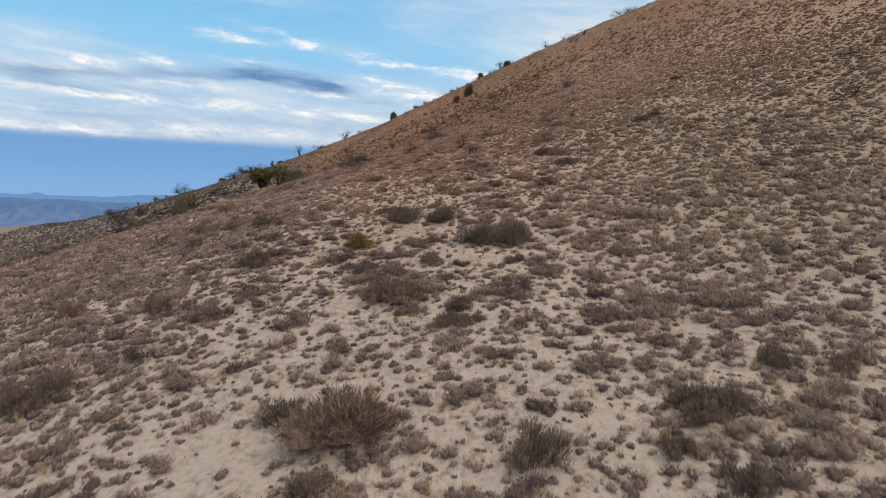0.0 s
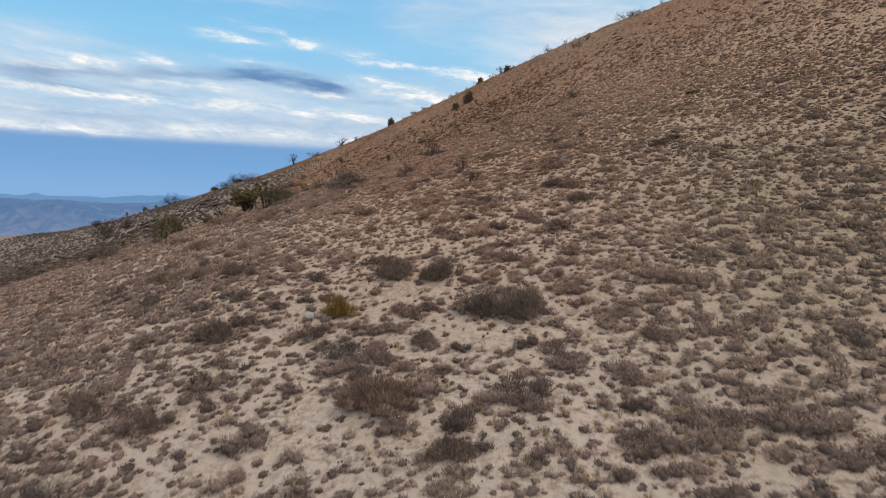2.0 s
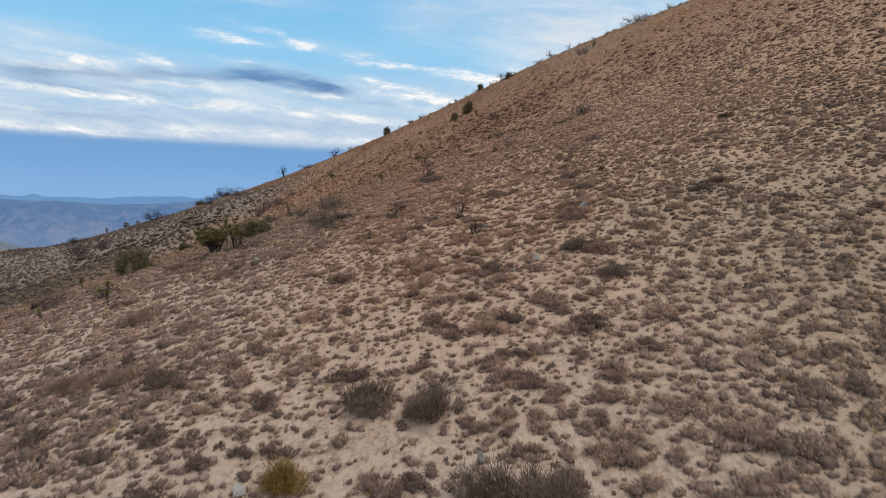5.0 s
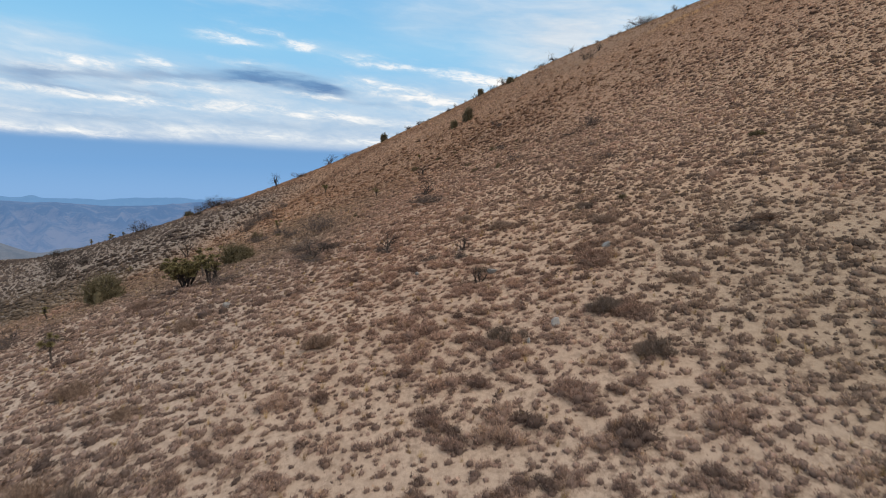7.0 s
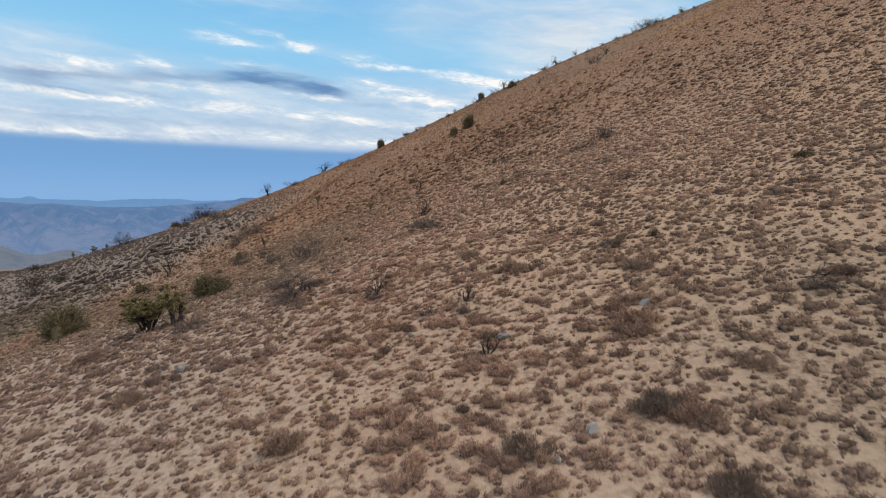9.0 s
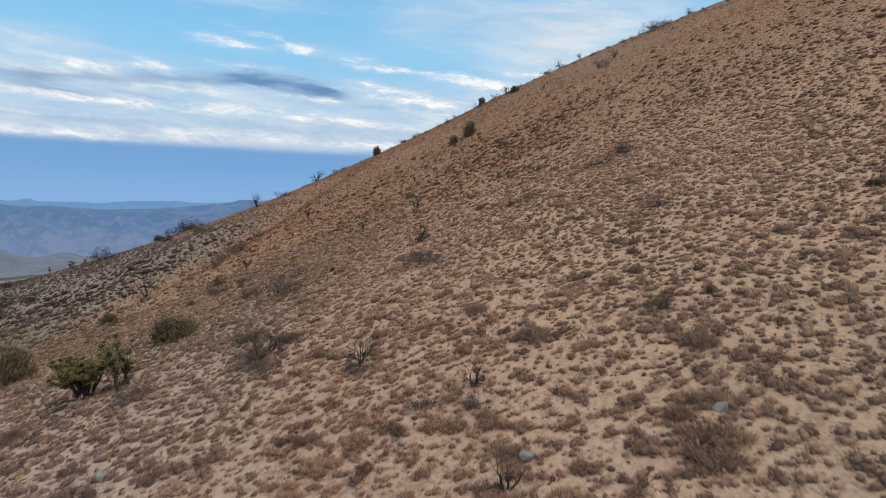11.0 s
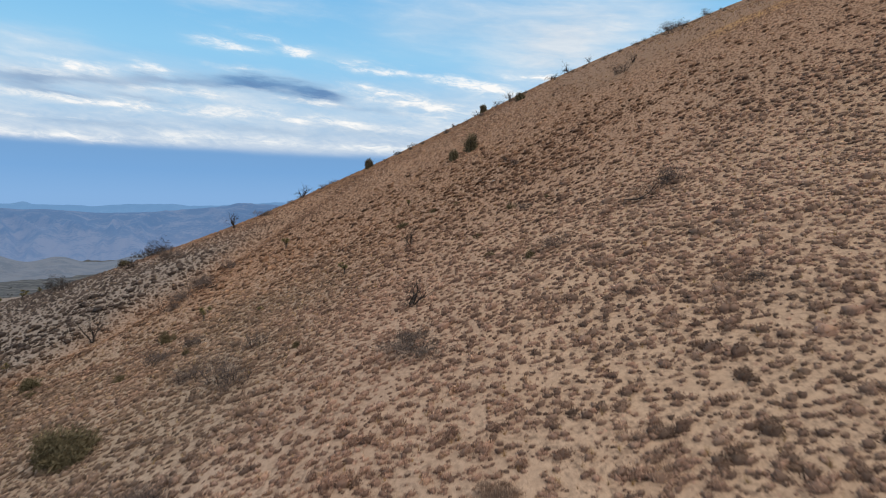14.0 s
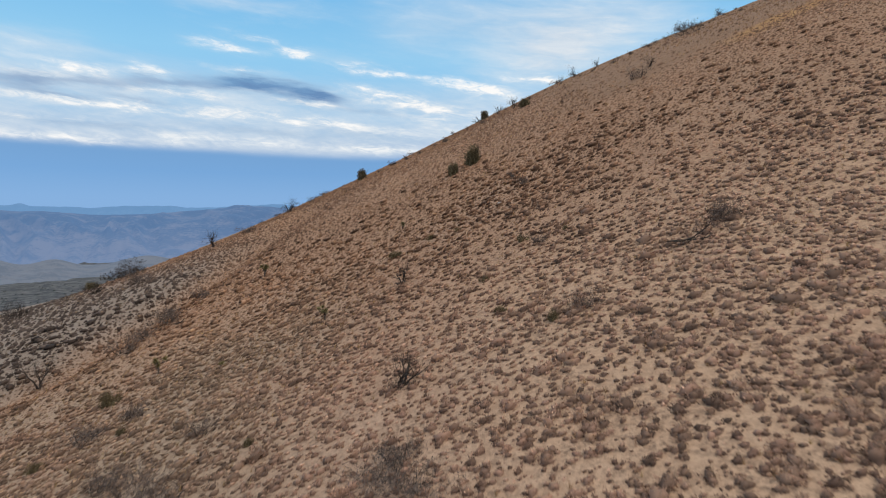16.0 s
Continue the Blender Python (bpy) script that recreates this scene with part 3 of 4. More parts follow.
# bluish base colours and glow stand in for haze in the air
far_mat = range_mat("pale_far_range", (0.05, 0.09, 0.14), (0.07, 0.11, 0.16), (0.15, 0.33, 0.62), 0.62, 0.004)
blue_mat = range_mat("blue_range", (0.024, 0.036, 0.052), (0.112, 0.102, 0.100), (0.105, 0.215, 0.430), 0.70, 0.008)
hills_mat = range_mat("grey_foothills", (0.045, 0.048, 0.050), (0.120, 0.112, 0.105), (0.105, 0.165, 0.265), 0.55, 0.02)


def crest_far(a):
    return 112 + 10 * np.exp(-((a + 36.5) / 2.0) ** 2) + 16 * np.exp(-((a + 33.6) / 0.45) ** 2) - 8 * np.exp(-((a + 29) / 2) ** 2) + 9 * np.exp(-((a + 24.5) / 2.2) ** 2) + 26 * np.exp(-((a + 14.5) / 3.0) ** 2)


def crest_blue(a):
    return 58 + 6 * np.sin((a + 40) * 0.35) + 30 * np.exp(-((a + 16) / 4.5) ** 2) - 6 * np.exp(-((a + 28) / 2.5) ** 2)


def crest_hills(a):
    return -104 + 46 * np.exp(-((a + 36.5) / 2.6) ** 2) + 22 * np.exp(-((a + 31) / 1.5) ** 2) + 26 * np.exp(-((a + 24.5) / 2.4) ** 2) + 34 * np.exp(-((a + 18) / 2.5) ** 2)


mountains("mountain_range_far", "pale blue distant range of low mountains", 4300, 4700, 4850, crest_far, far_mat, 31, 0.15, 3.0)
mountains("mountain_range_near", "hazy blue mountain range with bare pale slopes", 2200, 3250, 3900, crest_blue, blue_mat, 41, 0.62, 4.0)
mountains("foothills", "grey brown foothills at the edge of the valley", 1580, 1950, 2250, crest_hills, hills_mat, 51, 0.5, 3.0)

# scattered trees on the valley floor, past counting
rs = np.random.RandomState(5)
a, r = np.radians(rs.uniform(-44, -10, 900)), rs.uniform(600, 1540, 900)
x, y, big = r * np.sin(a), r * np.cos(a), rs.uniform(0.7, 2.0, 900)
pieces = []
for k in range(900):
    v, t = dome(rs, 6, 2, 1.0, 0.8, 0.35)
    pieces.append((v * big[k] + np.array([x[k], y[k], VALLEY]), t))
tagged(new("valley_trees", mesh("valley_trees", *joined(pieces), far_tree_mat)), "dark scattered desert trees on the valley floor", "trees", kind="stuff")

# ---- low scrub over the whole slope ----
rs = np.random.RandomState(7)
den_a, den_b, den_c = lattice(11, 14.0), lattice(12, 4.5), lattice(13, 1.6)


def spots(cell, y1=222.0, near_only=None):
    """Jittered places on the part of the slope that faces the flight."""
    xs, ys = np.meshgrid(np.arange(-95, 135, cell), np.arange(8, y1, cell), indexing="ij")
    x, y = xs.ravel() + rs.uniform(-0.5, 0.5, xs.size) * cell, ys.ravel() + rs.uniform(-0.5, 0.5, xs.size) * cell
    keep = (np.abs(x + 1) < 0.76 * y + 6) & (y < 181 + 0.12 * x)
    keep &= hill(x, y) < np.maximum(0.37 * y, 17 + 0.38 * (y - 50)) + 4      # the upper slope past the highest view stays bare
    if near_only:
        keep &= reach(x, y) < near_only
    return x[keep], y[keep]


def beyond(x, y):
    """1 on the spur past the gully."""
    return np.clip((0.42 * (y - 118) - (x + 33)) / 8, 0, 1) * (1 - np.clip((y - 130) / 20, 0, 1) * np.clip((x + 56) / 12, 0, 1))


def reach(x, y):
    """About how near the flight passes."""
    return np.sqrt(x ** 2 + np.clip(y - 50, 0, None) ** 2 + np.clip(14 - y, 0, None) ** 2 + 100)


# open sand: x, y, half length, half width
SAND = [(-4.8, 27.4, 2.6, 1.3), (-1.4, 28.2, 2.0, 1.0), (-4.8, 13.2, 1.8, 1.6), (-4.2, 19.4, 2.4, 1.6), (1.8, 23.6, 2.2, 1.0), (-1.0, 24.4, 1.8, 1.0)]


def open_sand(x, y):
    return np.clip(sum(np.exp(-((x - a) / p) ** 2 - ((y - b) / q) ** 2) for a, b, p, q in SAND), 0, 1)


# nearness, to nearness, twigs, sides and rings of the core, twig width, lobes
LEVELS = [(0, 14, 150, 6, 2, 0.035, (2, 4)), (14, 22, 46, 5, 2, 0.061, (1, 3)), (22, 44, 13, 5, 2, 0.110, (1, 2)), (44, 64, 6, 4, 2, 0.15, (1, 1)), (64, 900, 0, 4, 1, 0.20, (1, 1))]

# three growths: small cushions close together, shrubs among them, and a few broad ones low on the slope
beds = []
for cell, often, radius, spread, sway in ((0.42, 0.97, 0.158, 0.33, 0.28), (0.70, 0.88, 0.250, 0.30, 0.38), (1.9, 0.45, 0.43, 0.20, 0.5), (0.95, 0.0, 0.30, 0.25, 0.5)):
    x, y = spots(cell)
    upper, past = np.clip((y - 45) / 45, 0, 1), beyond(x, y)
    side = np.clip(-x / 12, 0, 1)      # thicker towards the gully
    thick = den_a(x, y) * 0.35 + den_b(x, y) * 0.4 + den_c(x, y) * 0.25
    flank = np.clip((np.abs(x + 1.5) - 4) / 5, 0, 1) * np.clip((np.where(x < -4, 45, 38) - y) / 10, 0, 1)      # the open sand lies on the nose of the slope
    odds = often * (1 + sway * thick) + 0.12 * side * (1 - past) + 0.30 * flank - 0.75 * open_sand(x, y)
    if radius > 0.4:
        odds = (odds - 0.25 * flank * (x > 0)) * (1 - 0.45 * upper) * np.clip((150 - y) / 50, 0, 1)
    elif radius < 0.2:
        odds = (odds - np.where(y < 98, 0.30, 0.70) * past) * (1 - 0.88 * np.clip((y - 127) / 6, 0, 1) * np.clip((x - 14) / 12, 0, 1))
    else:
        odds = (odds - np.where(y < 98, 0.0, 0.10) * past) * (1 - 0.88 * np.clip((y - 127) / 6, 0, 1) * np.clip((x - 14) / 12, 0, 1))
    if not often:      # more of them on the near left flank
        odds = 0.45 * flank * (x < 0) - 0.05
    keep = rs.uniform(0, 1, len(x)) < np.clip(odds, 0.06 if often else 0.0, 0.97)
    x, y, thick, upper, past, flank = x[keep], y[keep], thick[keep], upper[keep], past[keep], flank[keep]
    size = radius * np.exp(rs.normal(0, spread, len(x))) * (1 + 0.25 * thick) * (1 + (0.27 if radius < 0.2 else 0.15) * np.clip((y - 42) / 30, 0, 1) * (1 - past) + 0.62 * past + np.where(x < 0, 0.30, 0.15) * flank + 0.14 * np.clip((x - 5) / 5, 0, 1) * np.clip((62 - y) / 15, 0, 1))
    beds.append((x, y, np.clip(size, 0.06, 0.80)))
x, y, size = (np.concatenate(c) for c in zip(*beds))
tone = np.clip(rs.beta(2.0, 1.6, len(x)) + 0.18 * den_a(x + 90, y) + 0.10 * den_b(x + 30, y), 0, 1)
turn = rs.normal(0, 0.5 + np.clip((y - 60) / 60, 0, 0.8), len(x)) + rs.choice([0, math.pi], len(x))
near = reach(x, y) * np.clip(0.34 / size, 0.7, 2.6) ** 0.8
single = (np.abs(x) < 9) & (y > 11) & (y < 50) & (size > 0.34)      # those nearest to the flight are things of their own
chosen = np.nonzero(single)[0]
chosen = chosen[np.argsort(reach(x[chosen], y[chosen]) - 12 * size[chosen])][:290]
single = np.isin(np.arange(len(x)), chosen)
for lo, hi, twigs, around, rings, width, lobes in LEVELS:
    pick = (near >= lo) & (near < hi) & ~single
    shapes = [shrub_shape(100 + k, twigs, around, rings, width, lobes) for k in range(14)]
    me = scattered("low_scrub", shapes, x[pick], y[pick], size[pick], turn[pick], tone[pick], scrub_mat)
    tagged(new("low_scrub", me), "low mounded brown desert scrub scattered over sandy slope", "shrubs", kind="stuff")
# the same scrub goes on over the hill on all sides, in coarser mounds
xs, ys = np.meshgrid(np.arange(-85, 100, 0.60), np.arange(-25, 130, 0.60), indexing="ij")
far_x, far_y = xs.ravel() + rs.uniform(-0.3, 0.3, xs.size), ys.ravel() + rs.uniform(-0.3, 0.3, xs.size)
seen = (np.abs(far_x + 1) < 0.76 * far_y + 6) & (far_y > 8) & (far_y < 190 + 0.12 * far_x)
seen &= hill(far_x, far_y) < np.maximum(0.37 * far_y, 17 + 0.38 * (far_y - 50)) + 4
rest = ~seen & (rs.uniform(0, 1, len(far_x)) < np.clip(0.74 + 0.4 * den_b(far_x, far_y) + 0.25 * den_a(far_x, far_y), 0.1, 0.95))
far_x, far_y = far_x[rest], far_y[rest]
n = len(far_x)
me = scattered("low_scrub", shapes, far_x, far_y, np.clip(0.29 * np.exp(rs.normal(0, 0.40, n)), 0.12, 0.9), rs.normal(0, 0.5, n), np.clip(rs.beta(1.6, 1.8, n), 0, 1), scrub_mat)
tagged(new("low_scrub", me), "low mounded brown desert scrub scattered over sandy slope", "shrubs", kind="stuff")
TONES = (0.15, 0.4, 0.6, 0.85)
TONE_WORDS = ("low dark grey brown shrub on pale sand", "low brown twiggy shrub mounded on sandy slope", "low reddish brown shrub with fine twigs", "low tan brown dry shrub on sand")
kinds = {}
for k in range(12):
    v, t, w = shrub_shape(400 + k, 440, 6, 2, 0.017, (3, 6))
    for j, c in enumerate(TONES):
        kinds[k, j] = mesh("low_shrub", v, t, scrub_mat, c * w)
slope_x, slope_y = ground_z(x + 0.4, y) - ground_z(x - 0.4, y), ground_z(x, y + 0.4) - ground_z(x, y - 0.4)
for n, i in enumerate(chosen):
    j = int(np.argmin(np.abs(np.array(TONES) - tone[i])))
    ob = new("low_shrub", kinds[n % 12, j])
    lie = Vector((slope_x[i] / -0.8, slope_y[i] / -0.8, 1)).to_track_quat("Z", "Y").to_matrix().to_4x4()
    ob.matrix_world = Matrix.Translation((x[i], y[i], float(ground_z(x[i], y[i])) - 0.03 * size[i])) @ lie @ pose(0, 0, 0, 0, 0, math.degrees(turn[i])) @ Matrix.Scale(size[i], 4)
    tagged(ob, TONE_WORDS[j], "shrub", "low shrubs on the slope")

x, y = spots(0.86)
keep = rs.uniform(0, 1, len(x)) < np.clip(0.52 - 0.5 * den_a(x + 40, y + 70) + 0.3 * np.clip((38 - y) / 12, 0, 1) * np.clip((x + 2) / 3, 0, 1), 0.08, 0.95)
x, y = x[keep], y[keep]
size, tone, turn = rs.uniform(0.10, 0.30, len(x)), rs.uniform(0, 1, len(x)), rs.uniform(0, 6.3, len(x))
near = reach(x, y)
for lo, hi, blades, width in ((0, 25, 30, 0.03), (25, 60, 14, 0.05), (60, 400, 6, 0.13)):
    pick = (near >= lo) & (near < hi)
    shapes = [tuft_shape(200 + k, blades, width) for k in range(6)]
    me = scattered("grass_tufts", shapes, x[pick], y[pick], size[pick], turn[pick], tone[pick], straw_mat)
    tagged(new("grass_tufts", me), "dry straw coloured grass tufts between the shrubs", "grass", kind="stuff")

x, y = spots(0.50, 100.0, 44.0)
keep = rs.uniform(0, 1, len(x)) < np.clip(0.62 + 0.6 * den_b(x + 60, y), 0.12, 0.98)
x, y = x[keep], y[keep]
shapes = []
for k in range(6):
    v, t = joined([dome(np.random.RandomState(300 + k), 5, 1, 0.8, 0.8, 0.3), sprays(np.random.RandomState(310 + k), 5, 1.0, 1.1, (0.4, 0.7), (0.3, 0.6), 0.14)])
    shapes.append((v, t, np.ones(len(v))))
me = scattered("dry_sprouts", shapes, x, y, 0.03 + 0.09 * rs.uniform(0, 1, len(x)) ** 2, rs.uniform(0, 6.3, len(x)), rs.uniform(0, 0.9, len(x)), scrub_mat)
tagged(new("dry_sprouts", me), "tiny dark dry sprouts dotting the sand", "sprouts", kind="stuff")


# ---- wood: tapered tubes that fork ----
def tubes(runs, sides=6):
    """Runs of (points, radii) as tapered tubes with closed tips."""
    pieces = []
    for pts, radii in runs:
        verts, tris = [], []
        for i, (p, r) in enumerate(zip(pts, radii)):
            d = (pts[min(i + 1, len(pts) - 1)] - pts[max(i - 1, 0)]).normalized()
            a = d.orthogonal().normalized()
            b = d.cross(a)
            verts += [p + (a * math.cos(k * 2 * math.pi / sides) + b * math.sin(k * 2 * math.pi / sides)) * r for k in range(sides)]
            if i:
                o = (i - 1) * sides
                for k in range(sides):
                    n = (k + 1) % sides
                    tris += [(o + k, o + n, o + sides + k), (o + n, o + sides + n, o + sides + k)]
        verts.append(pts[-1] + (pts[-1] - pts[-2]).normalized() * radii[-1])
        last = (len(pts) - 1) * sides
        tris += [(last + k, last + (k + 1) % sides, len(verts) - 1) for k in range(sides)]
        pieces.append(([tuple(v) for v in verts], tris))
    return joined(pieces)


def limb(rng, start, way, length, radius, bend=0.25, steps=5, rise=0.0, taper=0.45):
    """One crooked run of wood."""
    pts, radii, p, d = [start.copy()], [radius], start.copy(), way.normalized()
    for i in range(steps):
        d = (d + Vector([rng.gauss(0, bend) for _ in range(3)]) + Vector((0, 0, rise))).normalized()
        p = p + d * (length / steps)
        pts.append(p.copy())
        radii.append(radius * (1 - (1 - taper) * (i + 1) / steps))
    return pts, radii


def forked(rng, start, way, length, radius, depth, spread=0.8, bend=0.2, rise=0.05, forks=(2, 3)):
    """A run and all that forks from it, as a list of levels of runs, and the tips."""
    levels, tips = [[] for _ in range(depth + 1)], []

    def grow(p, d, length, r, level):
        run = limb(rng, p, d, length, r, bend, 4 if level < 3 else 2, rise)
        levels[level].append(run)
        if level == depth:
            tips.append((run[0][-1], (run[0][-1] - run[0][-2]).normalized()))
            return
        for _ in range(rng.randint(*forks)):
            i = rng.randint(2, 4) if level < 3 else rng.randint(1, 2)
            turn = Vector([rng.gauss(0, spread) for _ in range(3)])
            grow(run[0][i], (run[0][i] - run[0][i - 1]).normalized() + turn, length * rng.uniform(0.55, 0.85), run[1][i] * rng.uniform(0.55, 0.75), level + 1)

    grow(start, way, length, radius, 0)
    return levels, tips


def thing(name, x, y, label, category, group=""):
    ob = new(name)
    ob.location = (x, y, float(ground_z(x, y)) - 0.04)
    ob.empty_display_size = 0.2
    return tagged(ob, label, category, group)


def finish(ob, wide, high, even=False):
    """Brings a plant to its width and height; even: by its height alone."""
    parts = [o.data for o in ob.children_recursive if o.type == "MESH"]
    pts = []
    for me in parts:
        co = np.empty(len(me.vertices) * 3, np.float32)
        me.vertices.foreach_get("co", co)
        pts.append(co.reshape(-1, 3))
    everything = np.concatenate(pts)
    lo, hi = np.percentile(everything, 0.5, 0), np.percentile(everything, 99.5, 0)
    k = np.array([wide / max(hi[0] - lo[0], 1e-3), wide / max(hi[1] - lo[1], 1e-3), high / max(hi[2], 1e-3)])
    k = np.clip(k if not even else np.full(3, k[2]), 0.4, 2.2)
    for me, co in zip(parts, pts):
        me.vertices.foreach_set("co", (co * k).astype(np.float32).ravel())
        me.update()
    return ob


def coarse(y):
    """Twigs of far plants are bundled into fewer, thicker ones."""
    return 1.0 + max(0.0, y - 45) / 55


def leaves(rs, centres, count, radius, size, flat=1.0):
    """Small pointed leaves crowded round the centres."""
    c = np.asarray(centres)[rs.randint(0, len(centres), count)]
    off = rs.normal(0, 1, (count, 3))
    off /= np.linalg.norm(off, axis=1)[:, None]
    off *= radius * rs.uniform(0.35, 1.0, (count, 1)) ** 0.5
    off[:, 2] *= flat
    p = c + off
    d = off / (np.linalg.norm(off, axis=1)[:, None] + 1e-6) + rs.normal(0, 0.5, (count, 3)) + np.array([0, 0, 0.35])
    d /= np.linalg.norm(d, axis=1)[:, None]
    side = np.cross(d, rs.normal(0, 1, (count, 3)))
    side /= np.linalg.norm(side, axis=1)[:, None] + 1e-6
    s = size * rs.uniform(0.6, 1.3, (count, 1))
    v = np.stack([p - side * s * 0.35, p + side * s * 0.35, p + d * s * 1.5], 1).reshape(-1, 3)
    v[:, 2] = np.maximum(v[:, 2], 0.02)
    return v, np.arange(3 * count).reshape(-1, 3)


def rosette(rs, centre, way, radius, blades):
    """A head of stiff daggers at the end of a yucca's arm."""
    d = rs.normal(0, 1, (blades, 3)) + 0.75 * np.asarray(way)
    d /= np.linalg.norm(d, axis=1)[:, None]
    side = np.cross(d, rs.normal(0, 1, (blades, 3)))
    side /= np.linalg.norm(side, axis=1)[:, None] + 1e-6
    root, r = np.asarray(centre) + d * 0.05 * radius, radius * rs.uniform(0.75, 1.1, (blades, 1))
    v = np.stack([root - side * 0.09 * radius, root + side * 0.09 * radius, np.asarray(centre) + d * r], 1).reshape(-1, 3)
    return v, np.arange(3 * blades).reshape(-1, 3)


def joshua_tree(x, y, wide, high, seed, stems=1, label="small joshua tree with spiky green leaf heads on the slope"):
    rng, rs = random.Random(seed), np.random.RandomState(seed)
    ob = thing("joshua_tree", x, y, label, "tree", "joshua trees")
    head = 0.16 * min(high, 1.9) + 0.05 if stems == 1 else 0.24
    for k in range(stems):
        if stems > 1:      # a thicket: many dark arms fan out from one root, and a few slim stems stand beside it
            slim = k >= stems * 3 // 4
            out = rng.uniform(0.14, 0.34) if slim else rng.uniform(-0.30, 0.02)
            spot = Vector((out * wide if slim else (-0.14 + 0.3 * out) * wide, rng.uniform(-0.12, 0.12) * wide, 0))
            tall = high * (rng.uniform(0.80, 1.0) if slim else rng.uniform(0.62, 0.86))
            lean = Vector((0.08 * rng.gauss(0, 1), 0.1, 1)) if slim else Vector((1.9 * (out + 0.14), rng.gauss(0, 0.45), 1))
            arms, spread, run_up = ((2, 3), 0.30, 0.80) if slim else ((4, 6), 0.62, 0.70)
        else:
            spot, tall, lean, arms, spread, run_up = Vector((0, 0, 0)), high * rng.uniform(0.72, 0.95), Vector((0, 0, 1)), (2, 4), 0.5, 0.66
        levels, tips = forked(rng, spot, lean, tall * run_up, (0.032 * min(high, 2.2) + 0.012) * (0.7 if stems > 1 else 1), 1, spread, 0.07, 0.2, arms)
        part("trunk", mesh("trunk", *tubes(levels[0], 7), bark_mat if stems == 1 else dead_mat), ob, "grey brown shaggy trunk")
        for run in levels[1]:
            part("limb", mesh("limb", *tubes([run], 6), bark_mat if stems == 1 else dead_mat), ob)
        tips.append((levels[0][0][0][-1], Vector((0, 0, 1))))
        if stems > 1:
            tips += [(run[0][2], (run[0][3] - run[0][2]).normalized()) for run in levels[1]]
        for p, d in tips:
            v, t = rosette(rs, p, d, head * rng.uniform(0.8, 1.2), 80)
            part("leaf_head", mesh("leaf_head", v, t, yucca_mat), ob, "yellow green dagger leaves")
            if stems > 1:
                continue
            v, t = rosette(rs, p - d * head * 0.7, -d * 0.8, head * 0.7, 26)
            part("dead_skirt", mesh("dead_skirt", v, t, brush_mat), ob, "dry hanging leaves")
    return finish(ob, wide, high)


def evergreen(x, y, wide, high, seed):
    rng, rs = random.Random(seed), np.random.RandomState(seed)
    label = "dark green juniper bush on the slope" if wide > 1.15 * high else "small dark green juniper tree on the slope"
    ob = thing("juniper", x, y, label, "bush", "junipers")
    runs = []
    for k in range(3):
        levels, tips = forked(rng, Vector((rng.uniform(-0.1, 0.1), rng.uniform(-0.1, 0.1), -0.05)), Vector((rng.gauss(0, 0.4), rng.gauss(0, 0.4), 1)), high * 0.5, 0.03 * high + 0.012, 1)
        runs += [r for l in levels for r in l]
    part("trunk", mesh("trunk", *tubes(runs, 5), bark_mat), ob, "dark forked stems")
    pieces = []
    for k in range(9):
        a, d = rng.uniform(0, 6.28), (0.30 * wide * math.sqrt(rng.uniform(0.1, 1)) if k else 0.0)
        big = wide * (0.40 if k == 0 else rng.uniform(0.15, 0.27))
        top = high * (0.85 if k == 0 else rng.uniform(0.55, 1.0) * (1 - (d / (0.6 * wide)) ** 2))
        shift = np.array([d * math.cos(a), d * math.sin(a), 0])
        many = (900 if k == 0 else 330) / coarse(y)
        ball = [(0.45 * big * math.cos(q), 0.45 * big * math.sin(q), top * (0.35 + 0.4 * (q % 1))) for q in np.arange(0, 6.3, 0.7)]
        for v, t in (dome(rs, 7, 2, 0.40 * big, 0.42 * top, 0.3), broom(rs, int(many), big, top, (0.012 + 0.004 * wide) / big * coarse(y) ** 0.7, 0.4),
                     leaves(rs, ball, int(many * 1.6), 0.42 * big, (0.022 + 0.010 * min(wide, 3)) * coarse(y) ** 0.5)):
            pieces.append((v + shift, t))
    part("crown", mesh("crown", *joined(pieces), green_mat), ob, "dense scaly dark green foliage")
    return finish(ob, wide, high)


def dead_tree(x, y, wide, high, seed, label="bare dead shrub tree with crooked grey branches"):
    rng, rs = random.Random(seed), np.random.RandomState(seed)
    ob = thing("dead_tree", x, y, label, "dead tree", "dead trees")
    stems = 3 if high > 1.9 * wide else 4
    for k in range(stems):
        out = wide / high * 0.6
        a = rng.uniform(0, 6.28)
        way = Vector((out * math.cos(a), out * math.sin(a), 1))
        levels, tips = forked(rng, Vector((0.05 * math.cos(a), 0.05 * math.sin(a), -0.05)), way, high * 0.46, (0.013 * high + 0.009) * (1.6 if y < 85 else coarse(y) ** 0.6), 4 if 40 < y < 125 else 3, 0.6 if high > 1.4 * wide else 0.75, 0.20, 0.06 if high > 1.4 * wide else 0.02, (3, 4))
        part("trunk", mesh("trunk", *tubes(levels[0], 6), dead_mat), ob)
        for run in levels[1]:
            part("limb", mesh("limb", *tubes([run], 5), dead_mat), ob)
        part("branchwork", mesh("branchwork", *tubes([r for l in levels[2:] for r in l], 3), dead_mat), ob, "fine bare twigs", "stuff")
    v, t = broom(rs, int(200 / coarse(y) ** 0.7), 0.50 * wide, 0.24 * high, 0.014 / wide * coarse(y), 0.6)
    part("undergrowth", mesh("undergrowth", v, t, brush_mat), ob, "low tangle of dry twigs", "stuff")
    return finish(ob, wide, high, True)


